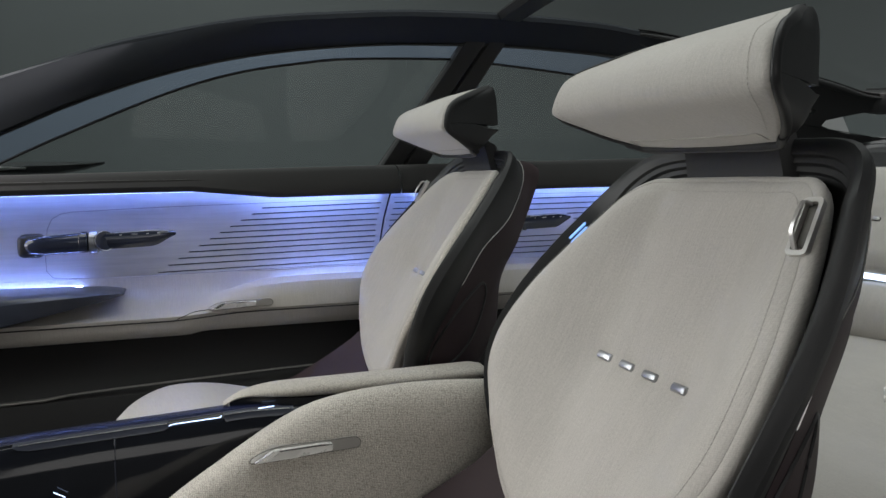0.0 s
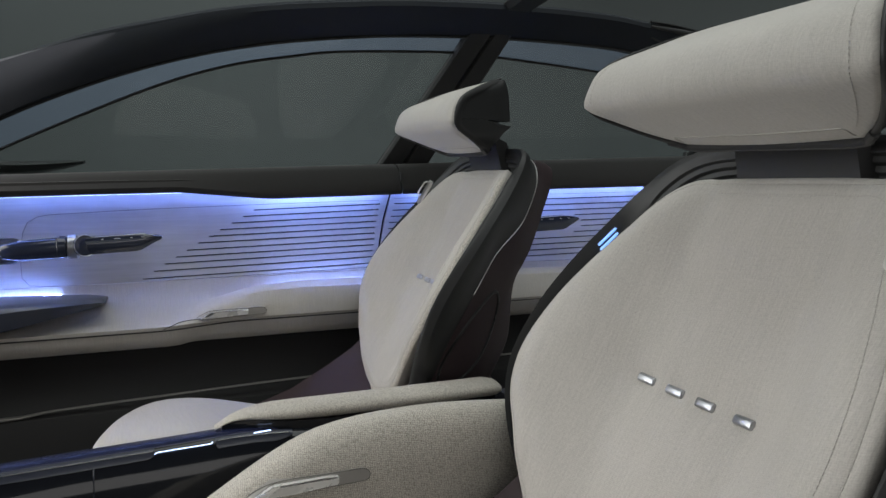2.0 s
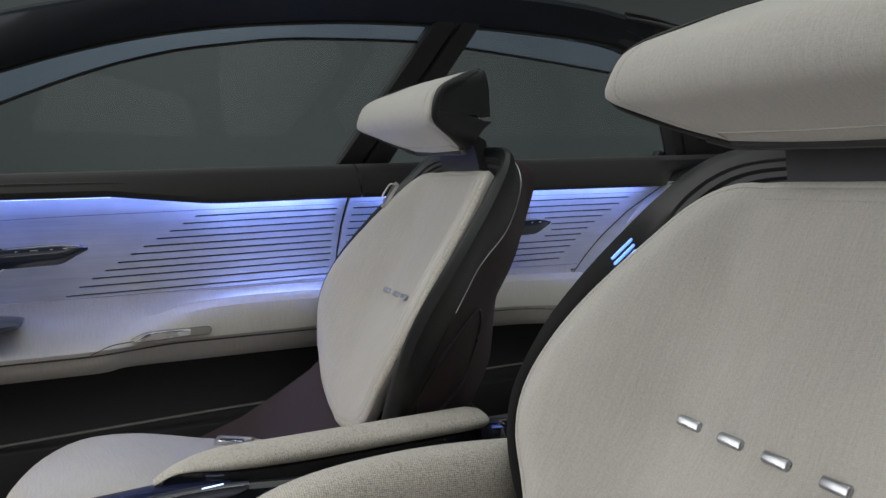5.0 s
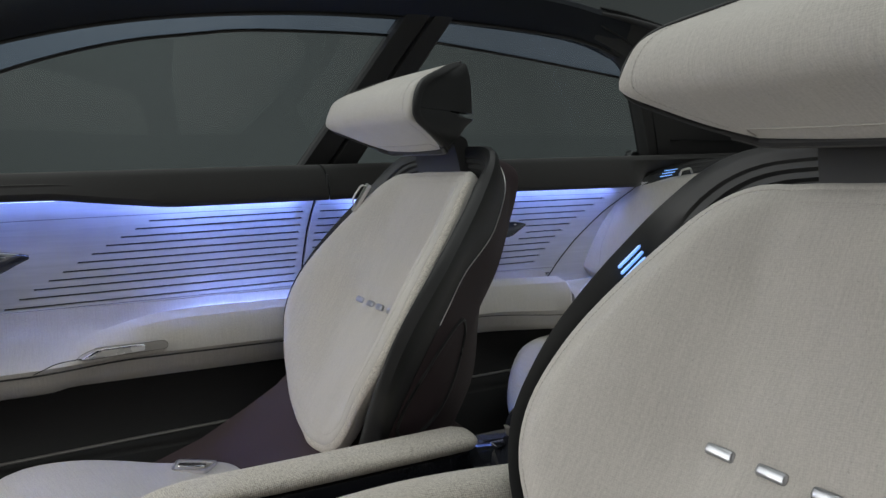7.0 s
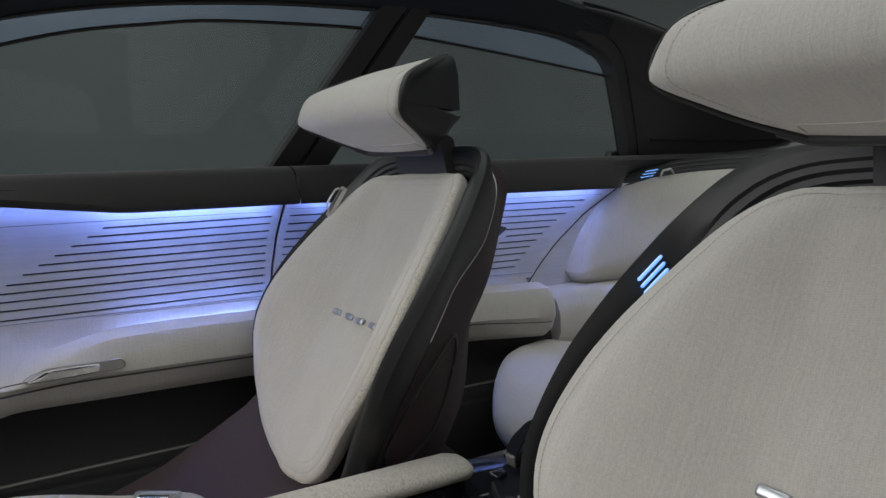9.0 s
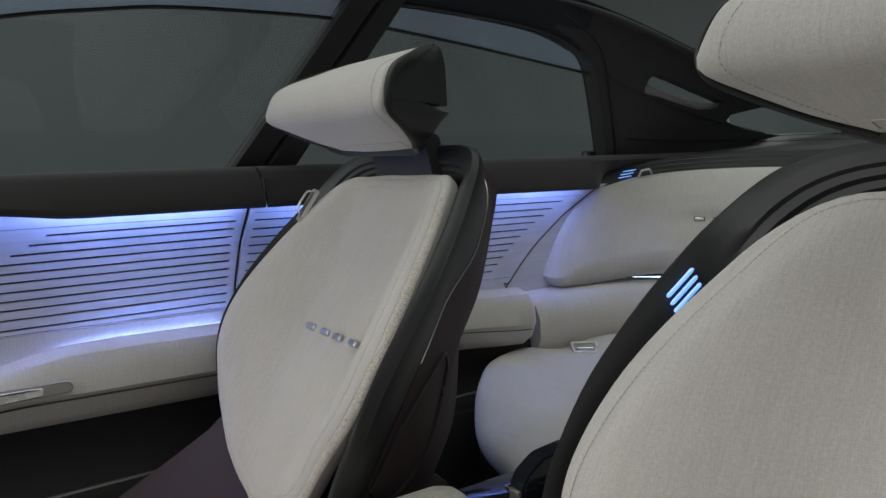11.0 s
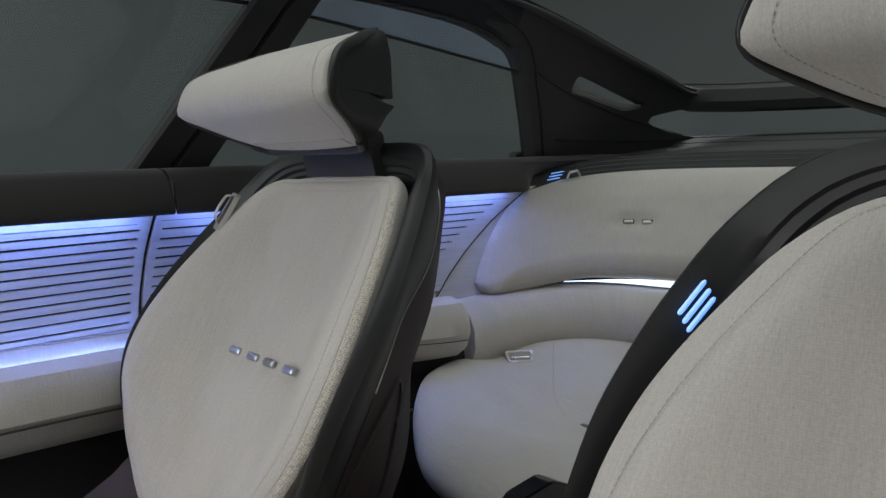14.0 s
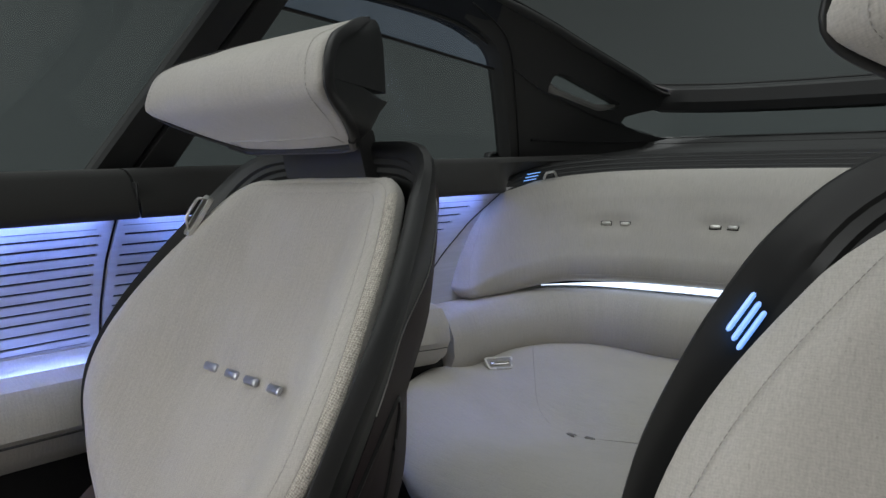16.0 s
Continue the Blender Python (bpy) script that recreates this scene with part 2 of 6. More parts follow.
def part(name, bm, material, parent=None, label="", smooth=True, crease=38):
    ob = new(name, mesh_of(name, bm, material, smooth, crease))
    if parent is not None:
        ob.parent = parent
        ob.matrix_parent_inverse = parent.matrix_world.inverted()
    if label:
        tagged(ob, label)
    return ob


def base(name, x, y, z, label, category, group="", kind=""):
    ob = new(name)
    ob.empty_display_size = 0.05
    ob.matrix_world = Matrix.Translation((x, y, z))
    bpy.context.view_layer.update()
    return tagged(ob, label, category, group, kind)


def loft(rings, closed=True, cap=(False, False), uv=None):
    """Skin over rings of points. closed: each ring is a loop. uv: a (u, v) in metres for each point."""
    bm = bmesh.new()
    rows = [[bm.verts.new(p) for p in ring] for ring in rings]
    layer = bm.loops.layers.uv.new("UVMap")
    where = {}
    if uv:
        for row, us in zip(rows, uv):
            for vert, c in zip(row, us):
                where[vert] = c
    n = len(rings[0])
    for a, b in zip(rows, rows[1:]):
        for i in range(n if closed else n - 1):
            j = (i + 1) % n
            quad = []
            for vert in (a[i], a[j], b[j], b[i]):
                if vert not in quad:
                    quad.append(vert)
            if len(quad) > 2:
                bm.faces.new(quad)
    if cap[0]:
        bm.faces.new(rows[0])
    if cap[1]:
        bm.faces.new(rows[-1])
    if uv:
        for f in bm.faces:
            for lp in f.loops:
                lp[layer].uv = where[lp.vert]
    return bm


def smooth_line(points, count, closed=False):
    """Catmull-Rom through points, count samples at even steps of length."""
    pts = [Vector(p) for p in points]
    n = len(pts)
    fine = []
    spans = n if closed else n - 1
    for i in range(spans):
        if closed:
            p0, p1, p2, p3 = pts[i - 1], pts[i], pts[(i + 1) % n], pts[(i + 2) % n]
        else:
            p1, p2 = pts[i], pts[i + 1]
            p0 = pts[i - 1] if i else p1 * 2 - p2
            p3 = pts[i + 2] if i + 2 < n else p2 * 2 - p1
        for k in range(16):
            t = k / 16
            fine.append(0.5 * (2 * p1 + (p2 - p0) * t + (2 * p0 - 5 * p1 + 4 * p2 - p3) * t * t + (3 * p1 - p0 - 3 * p2 + p3) * t ** 3))
    if closed:
        fine.append(fine[0].copy())
    else:
        fine.append(pts[-1].copy())
    run = [0.0]
    for a, b in zip(fine, fine[1:]):
        run.append(run[-1] + (b - a).length)
    out = []
    k = 0
    m = count if closed else count - 1
    for i in range(count):
        want = run[-1] * i / m
        while k < len(fine) - 2 and run[k + 1] < want:
            k += 1
        w = (want - run[k]) / max(run[k + 1] - run[k], 1e-9)
        out.append(fine[k].lerp(fine[k + 1], min(max(w, 0), 1)))
    return out


def tube(points, radius, sides=8, closed=False, flat=1.0, cap=True):
    """A round bar along points. radius may be a list. flat squashes it across its own up direction."""
    pts = [Vector(p) for p in points]
    n = len(pts)
    rings = []
    for i, p in enumerate(pts):
        a = pts[i - 1] if (i or closed) else p
        b = pts[(i + 1) % n] if (i < n - 1 or closed) else p
        d = (b - a).normalized()
        up = Vector((0, 0, 1)) if abs(d.z) < 0.95 else Vector((0, 1, 0))
        s = d.cross(up).normalized()
        u = s.cross(d)
        r = radius[i] if isinstance(radius, (list, tuple)) else radius
        rings.append([p + s * (r * math.cos(q)) + u * (r * flat * math.sin(q)) for q in [2 * math.pi * k / sides for k in range(sides)]])
    if closed:
        rings.append(rings[0])
        bm = loft(rings)
        bmesh.ops.remove_doubles(bm, verts=bm.verts, dist=1e-7)
        return bm
    return loft(rings, cap=(cap, cap))


def rounded_box(sx, sy, sz, r, m=None, segments=3):
    bm = bmesh.new()
    bmesh.ops.create_cube(bm, size=1)
    bmesh.ops.scale(bm, vec=(sx, sy, sz), verts=bm.verts)
    bmesh.ops.bevel(bm, geom=list(bm.edges), offset=r, segments=segments, affect="EDGES", profile=0.5)
    if m is not None:
        bmesh.ops.transform(bm, matrix=m, verts=bm.verts)
    return bm


def slab(points, depth):
    """A plate: a loop of points pushed along depth (a vector)."""
    d = Vector(depth)
    pts = [Vector(p) for p in points]
    return loft([pts, [p + d for p in pts]], cap=(True, True))


def filled(loops, place, depth):
    """A plate inside the first loop, less the other loops; place maps (a, b) into the world."""
    flat = [p for loop in loops for p in loop]
    tris = tessellate_polygon([[Vector((a, b, 0)) for a, b in loop] for loop in loops])
    d = Vector(depth)
    bm = bmesh.new()
    front = [bm.verts.new(place(a, b)) for a, b in flat]
    back = [bm.verts.new(place(a, b) + d) for a, b in flat]
    for i, j, k in tris:
        bm.faces.new((front[i], front[j], front[k]))
        bm.faces.new((back[k], back[j], back[i]))
    start = 0
    for loop in loops:
        m = len(loop)
        for i in range(m):
            a, b = start + i, start + (i + 1) % m
            bm.faces.new((front[a], front[b], back[b], back[a]))
        start += m
    return bm


def dashes(points, dash, gap, radius):
    """Stitches: short thick threads laid end to end along points, in one mesh."""
    bm = bmesh.new()
    run, on, seg = 0.0, True, [Vector(points[0])]
    goal = dash
    for a, b in zip(points, points[1:]):
        a, b = Vector(a), Vector(b)
        left = (b - a).length
        if left > 0.05:
            on, goal, seg = True, dash, [b]
            continue
        d = (b - a).normalized()
        while left > 0:
            step = min(left, goal)
            a = a + d * step
            left -= step
            goal -= step
            if goal <= 1e-9:
                if on and (a - seg[0]).length > radius:
                    thread(bm, seg[0], a, radius)
                on = not on
                goal = dash if on else gap
                seg = [a]
    return bm


def thread(bm, a, b, r):
    d = (b - a).normalized()
    s = d.cross(Vector((0.3, 0.5, 0.8))).normalized()
    u = s.cross(d)
    ends = []
    for p, k in ((a, 0.5), (a.lerp(b, 0.25), 1.0), (a.lerp(b, 0.75), 1.0), (b, 0.5)):
        ends.append([bm.verts.new(p + s * (r * k * x) + u * (r * k * y)) for x, y in ((1, 0), (0, 1), (-1, 0), (0, -1))])
    for p, q in zip(ends, ends[1:]):
        for i in range(4):
            bm.faces.new((p[i], p[(i + 1) % 4], q[(i + 1) % 4], q[i]))


def ease(a, b, x):
    t = min(max((x - a) / (b - a), 0), 1)
    return t * t * (3 - 2 * t)


def lerp_table(table, x):
    """Straight lines between (x, value) pairs."""
    if x <= table[0][0]:
        return table[0][1]
    for (a, fa), (b, fb) in zip(table, table[1:]):
        if x <= b:
            return fa + (fb - fa) * (x - a) / (b - a)
    return table[-1][1]


def smooth_table(table, x):
    """Like lerp_table, averaged over a short stretch."""
    w = 0.05
    return sum(lerp_table(table, x + k * w / 4) for k in range(-4, 5)) / 9

# ---- the studio round the car ----
def studio():
    x0, x1, y0, y1, z0, z1, th = -6.0, 8.0, -5.5, 7.5, -0.25, 5.0, 0.2
    floor = part("floor", rounded_box(x1 - x0, y1 - y0, th, 0.01, Matrix.Translation(((x0 + x1) / 2, (y0 + y1) / 2, z0 - th / 2))), STUDIO_FLOOR)
    tagged(floor, "smooth grey painted studio floor", "floor", kind="structure")
    walls = [("wall_front", x0 - th / 2, (y0 + y1) / 2, th, y1 - y0), ("wall_rear", x1 + th / 2, (y0 + y1) / 2, th, y1 - y0),
             ("wall_near", (x0 + x1) / 2, y0 - th / 2, x1 - x0, th), ("wall_far", (x0 + x1) / 2, y1 + th / 2, x1 - x0, th)]
    for name, x, y, sx, sy in walls:
        w = part(name, rounded_box(sx, sy, z1 - z0, 0.01, Matrix.Translation((x, y, (z0 + z1) / 2))), STUDIO)
        tagged(w, "plain matt grey studio wall", "wall", kind="structure")
    arc = [radians(-8 + 106 * k / 28) for k in range(29)]
    rings = [[Vector((x1 - 3.2 + r * math.cos(q), y1 - 3.2 + r * math.sin(q), z)) for r, z in ((3.19, z0), (3.19, z1), (3.25, z1), (3.25, z0))] for q in arc]
    rings = [[Vector((rings[0][k].x, y0 + 0.05, rings[0][k].z)) for k in range(4)]] + rings[2:-2] + [[Vector((x0 + 0.05, rings[-3][k].y, rings[-3][k].z)) for k in range(4)]]
    tagged(part("wall_cove", loft(rings, cap=(True, True)), STUDIO), "plain matt grey studio wall, curved where two walls meet", "wall", kind="structure")
    c = part("ceiling", rounded_box(x1 - x0, y1 - y0, th, 0.01, Matrix.Translation(((x0 + x1) / 2, (y0 + y1) / 2, z1 + th / 2))), STUDIO)
    tagged(c, "plain dark grey studio ceiling", "ceiling", kind="structure")


studio()
tagged(part("display_plinth", rounded_box(3.4, 1.4, 0.49, 0.02, Matrix.Translation((0.75, CAR_Y, -0.005))), STUDIO_FLOOR), "plain grey plinth under the cabin buck", "plinth", kind="structure")

# ---- car body: floor pan, far side, roof ----
DOOR_Y = 1.74


def glass_y(z):
    """The side glass leans inwards as it rises."""
    return 1.80 - 0.5 * (z - 1.09)


BELT_LOW = [(-1.2, 1.024), (-0.37, 1.026), (-0.15, 1.030), (0.01, 1.032), (0.08, 1.025), (0.19, 1.015), (0.34, 1.018), (0.47, 1.021), (0.92, 1.029), (1.31, 1.034), (1.6, 1.037)]


def belt_low(x):
    return lerp_table(BELT_LOW, x)


def belt_top(x):
    return 1.079 + 0.026 * x


RAIL_LOW = [(-1.0, 0.93), (-0.70, 1.02), (-0.38, 1.156), (-0.263, 1.209), (-0.148, 1.255), (-0.031, 1.294), (0.088, 1.325), (0.211, 1.348), (0.338, 1.364), (0.472, 1.376),
            (0.628, 1.383), (0.75, 1.386), (0.92, 1.384), (1.06, 1.378), (1.15, 1.366), (1.22, 1.348), (1.29, 1.31), (1.33, 1.25), (1.362, 1.20), (1.40, 1.15), (1.43, 1.10)]


def floor_pan():
    ob = part("cabin_floor", rounded_box(3.9, 1.5, 0.06, 0.01, Matrix.Translation((0.75, CAR_Y, FLOOR - 0.03))), CARPET)
    tagged(ob, "black carpeted cabin floor in deep shade", "floor", kind="structure")
    sill = base("door_sill", 0.4, 1.70, FLOOR, "dark lower side panel with a thin metal trim line", "sill", kind="structure")
    xs = [-1.2 + 0.1 * i for i in range(29)]
    rings = []
    for x in xs:
        rings.append([Vector((x, y, z)) for y, z in ((1.72, 0.76), (1.685, 0.74), (1.675, 0.70), (1.66, 0.64), (1.64, 0.615), (1.615, 0.60), (1.60, 0.56), (1.60, FLOOR), (1.78, FLOOR), (1.78, 0.76))])
    part("side_panel", loft(rings, cap=(True, True)), CARPET, sill)
    line = [(-0.9, 1.618, 0.590), (-0.40, 1.618, 0.604), (-0.30, 1.618, 0.606), (-0.24, 1.618, 0.613), (0.0, 1.618, 0.622), (0.3, 1.618, 0.630), (0.9, 1.618, 0.636)]
    part("trim_line", tube(smooth_line(line, 40), [0.0055 if i < 14 else 0.0035 for i in range(40)], 8, flat=0.7), DULL, sill, "thin dull metal trim line")


floor_pan()


# ---- doors ----
SLOT_L = [(0.163, 0.989), (0.139, 0.975), (0.114, 0.961), (0.089, 0.947), (0.065, 0.933), (0.042, 0.919), (0.018, 0.904), (-0.005, 0.890), (-0.028, 0.876), (-0.051, 0.861), (-0.074, 0.845)]
SLOT_R = [(0.456, 0.997), (0.452, 0.984), (0.449, 0.970), (0.445, 0.956), (0.443, 0.942), (0.441, 0.928), (0.440, 0.914), (0.438, 0.900), (0.436, 0.886), (0.435, 0.871), (0.433, 0.856)]
GAP = [(1.10, 0.497), (1.02, 0.478), (0.962, 0.461), (0.894, 0.449), (0.83, 0.445), (0.70, 0.45)]


def gap_x(z):
    return lerp_table(sorted(GAP), z)


def slot_loop(a, b, half=0.0015):
    return [(a[0], a[1] - half), (b[0], b[1] - half), (b[0] + half, b[1]), (b[0], b[1] + half), (a[0], a[1] + half), (a[0] - half, a[1])]


def holed_plate(outer, holes, y, depth):
    return filled([outer, *holes], lambda a, b: Vector((a, y, b)), (0, depth, 0))


def arm_profile(x, front):
    """Section of the padded door armrest: y, z from the veneer out to the lip and under it."""
    low = [(1.752, 0.843), (1.738, 0.839), (1.731, 0.815), (1.714, 0.800), (1.668, 0.776), (1.640, 0.766), (1.622, 0.760), (1.616, 0.752), (1.617, 0.742), (1.626, 0.728), (1.645, 0.716), (1.69, 0.712), (1.738, 0.716)]
    high = [(1.752, 0.843), (1.738, 0.841), (1.731, 0.815), (1.714, 0.806), (1.676, 0.834), (1.638, 0.825), (1.620, 0.799), (1.615, 0.772), (1.619, 0.765), (1.626, 0.742), (1.650, 0.722), (1.69, 0.714), (1.738, 0.718)]
    crest = lerp_table([(-0.045, 0.752), (-0.017, 0.763), (0.039, 0.799), (0.079, 0.821), (0.125, 0.836), (0.164, 0.845), (0.25, 0.850)], x) if front else 0.850
    f = (crest - 0.765) / 0.085
    hollow = sorted(low[:8])
    droop = 0.0 if front else -0.016 * ease(0.8, 1.1, x)
    out = []
    for i, (y, z) in enumerate(high):
        if i < 8:
            z = max(lerp_table(hollow, y), 0.765 + (z - 0.765) * f)
        else:
            g = min(max(f * 4, 0), 1)
            y, z = low[i][0] + (y - low[i][0]) * g, low[i][1] + (z - low[i][1]) * g
        out.append((y, z + (droop if z < 0.78 else droop * 0.4)))
    return out


def sweep_profile(xs, profile, uv=True):
    rings, uvs = [], []
    for x in xs:
        ring = [Vector((x, y, z)) for y, z in profile(x)]
        run = 0.0
        us = []
        for i, p in enumerate(ring):
            if i:
                run += (p - ring[i - 1]).length
            us.append((x, run))
        rings.append(ring)
        uvs.append(us)
    return loft(rings, cap=(True, True), uv=uvs)


def steps(a, b, n):
    return [a + (b - a) * i / (n - 1) for i in range(n)]


def belt_profile(x):
    lo, hi = belt_low(x), belt_top(x)
    mid = lo + (hi - lo) * 0.45
    back = 0.10 * ease(1.30, 1.47, x)
    return [(y + back * ease(hi - 0.005, lo + 0.012, z) if y < 1.74 else y, z) for y, z in [(1.750, lo + 0.030), (1.708, lo + 0.027), (1.7015, lo + 0.006), (1.698, lo), (1.694, lo + 0.004), (1.693, lo + 0.012), (1.704, mid), (1.722, hi - 0.012), (1.738, hi - 0.003), (1.758, hi), (1.808, hi - 0.001), (1.84, hi - 0.01)]]


def pull_handle(parent, x, y, z):
    """Slim satin metal pull: a flush plate, a bevelled grip with a bright slanted tip, and a pale inset panel."""
    def flat(points, near, depth, bevel=0.0):
        bm = slab([(x + a, y + near, z + b) for a, b in points], (0, depth, 0))
        if bevel:
            bmesh.ops.bevel(bm, geom=list(bm.edges), offset=bevel, segments=2, affect="EDGES")
        return bm

    tip = [(0.0, 0.0), (0.026, 0.0165), (0.10, 0.0178), (0.125, 0.0186), (0.133, 0.0172), (0.1372, 0.012), (0.136, 0.006), (0.131, 0.0035), (0.09, 0.0022)]
    plate = part("pull_plate", flat(tip, 0.0012, 0.012), PLATE, parent, "matt metal pull plate")
    part("plate_gap", tube(smooth_line([(x + a, y + 0.0012, z + b) for a, b in tip], 60, closed=True), 0.0006, 5, closed=True), DULL, plate)
    grip = part("pull_grip", flat([(0.003, 0.0012), (0.026, 0.0150), (0.086, 0.0162), (0.100, 0.0150), (0.099, 0.0060), (0.05, 0.0030)], -0.006, 0.012, 0.0012), PULL, parent, "bright bevelled metal grip")
    # The tip's brighter metal puts in the light its bevel catches.
    bm = loft([[Vector((x + a, y - d, z + b)) for a, b, d in ((0.003, 0.0014, 0.0055), (0.026, 0.0146, 0.0066), (0.0345, 0.0146, 0.0072), (0.016, 0.0030, 0.0060))], [Vector((x + a, y - 0.004, z + b)) for a, b in ((0.003, 0.0014), (0.026, 0.0146), (0.0345, 0.0146), (0.016, 0.0030))]], cap=(True, True))
    part("grip_tip", bm, CHROME, grip, "slanted grip tip, brighter metal for light on the bevel", smooth=False)
    part("grip_rim", tube([(x + 0.034, y - 0.0062, z + 0.0146), (x + 0.084, y - 0.0062, z + 0.0155), (x + 0.099, y - 0.005, z + 0.0142)], [0.0010, 0.0012, 0.0008], 6), CHROME, grip)
    part("grip_panel", flat([(0.0215, 0.0042), (0.0335, 0.0122), (0.0625, 0.0130), (0.0515, 0.0052)], -0.0068, 0.002), METAL, grip, "pale grip panel", smooth=False)


def letters(text, size, m, material, parent, name):
    cu = bpy.data.curves.new(name, "FONT")
    cu.body, cu.size, cu.extrude, cu.align_x, cu.align_y = text, size, 0.0002, "CENTER", "CENTER"
    cu.space_character = 1.5
    cu.materials.append(material)
    ob = new(name, cu)
    ob.parent = parent
    ob.matrix_parent_inverse = parent.matrix_world.inverted()
    ob.matrix_basis = m
    return ob


def control_pod(x, z):
    """A lying stalk of switches on the door: foot, barrel, metal ring, long pointed switch panel."""
    t = base("switch_pod", x, 1.74, z, "glossy dark switch pod with a metal ring on the veneer", "switch pod", "door switch pods")
    y = 1.690
    part("foot", rounded_box(0.052, 0.05, 0.05, 0.014, Matrix.Translation((x - 0.29, 1.716, z - 0.016)), 4), SATIN, t)
    n = 14
    rings = []
    for u, ry, rz, dz in ((-0.30, 0.004, 0.006, -0.013), (-0.292, 0.012, 0.016, -0.014), (-0.26, 0.017, 0.021, -0.013), (-0.19, 0.018, 0.022, -0.010)):
        rings.append([Vector((x + u, y + ry * math.cos(q), z + dz + rz * math.sin(q))) for q in [2 * math.pi * k / n for k in range(n)]])
    part("barrel", loft(rings, cap=(True, True)), POD, t)
    # Pale metal line stands in for the highlight streak on the glossy barrel.
    part("barrel_glint", tube([Vector((x - 0.262, y - 0.012, z + 0.006)), Vector((x - 0.255, y - 0.010, z + 0.0085)), Vector((x - 0.22, y - 0.009, z + 0.0110)), Vector((x - 0.19, y - 0.009, z + 0.0125))], 0.0012, 6), BAR, t)
    for name, material, rows in (("collar", POD, ((-0.196, 0.020), (-0.194, 0.0228), (-0.180, 0.0228), (-0.178, 0.020))), ("ring", BAR, ((-0.177, 0.020), (-0.175, 0.0245), (-0.160, 0.0250), (-0.157, 0.021)))):
        rings = [[Vector((x + u, y + 0.85 * r * math.cos(q), z - 0.009 + r * math.sin(q))) for q in [2 * math.pi * k / 24 for k in range(24)]] for u, r in rows]
        part(name, loft(rings, cap=(True, True)), material, t, "blue-grey metal ring" if name == "ring" else "")
    # round lens at the end of the ring, facing the cabin
    face = Vector((0.45, -0.88, 0.12)).normalized()
    e1 = Vector((0, 0, 1)).cross(face).normalized()
    e2 = face.cross(e1)
    centre = Vector((x - 0.148, y - 0.006, z - 0.007))
    disc = [[centre + face * h + (e1 * math.cos(q) + e2 * math.sin(q)) * r for q in [2 * math.pi * k / 24 for k in range(24)]] for r, h in ((0.019, -0.006), (0.0225, 0.0), (0.0225, 0.009), (0.0205, 0.0108), (0.0185, 0.0102), (0.002, 0.0125))]
    lens = part("lens", loft(disc, cap=(True, True)), POD, t, "dark round lens")
    part("lens_rim", tube([centre + face * 0.0098 + (e1 * math.cos(q) + e2 * math.sin(q)) * 0.0215 for q in [2 * math.pi * k / 28 for k in range(28)]], 0.0013, 6, closed=True), BAR, lens, "thin pale metal rim")
    rings = []
    for u, h, d, dz in ((-0.15, 0.019, 0.016, -0.008), (-0.05, 0.0190, 0.016, -0.004), (-0.038, 0.0175, 0.0155, -0.002), (-0.014, 0.0085, 0.012, 0.0035), (0.0, 0.003, 0.007, 0.005)):
        rings.append([Vector((x + u, y + a * d, z + dz + b * h)) for a, b in ((-1, -0.35), (-0.75, -0.9), (0.6, -1), (1, -0.6), (1, 0.6), (0.6, 0.95), (-0.75, 0.9), (-1, 0.6))])
    # Thin pale line puts in the highlight along the panel's top.
    part("panel_glint", tube([Vector((x + u, y - 0.0125 + e, z + w)) for u, w, e in ((-0.125, 0.0105, 0), (-0.05, 0.0140, 0), (-0.038, 0.0142, 0.0005), (-0.014, 0.0115, 0.003))], 0.0009, 6), BAR, t)
    panel = part("switch_panel", loft(rings, cap=(True, True)), POD, t)
    for u, w in ((-0.112, 0.004), (-0.085, 0.012), (-0.058, 0.005), (-0.036, 0.007)):
        part("switch_mark", rounded_box(w, 0.0016, 0.0014, 0.0004, Matrix.Translation((x + u, y - 0.0160, z + 0.006 + 0.03 * (u + 0.1))), 1), INK_PALE, panel)
    return t


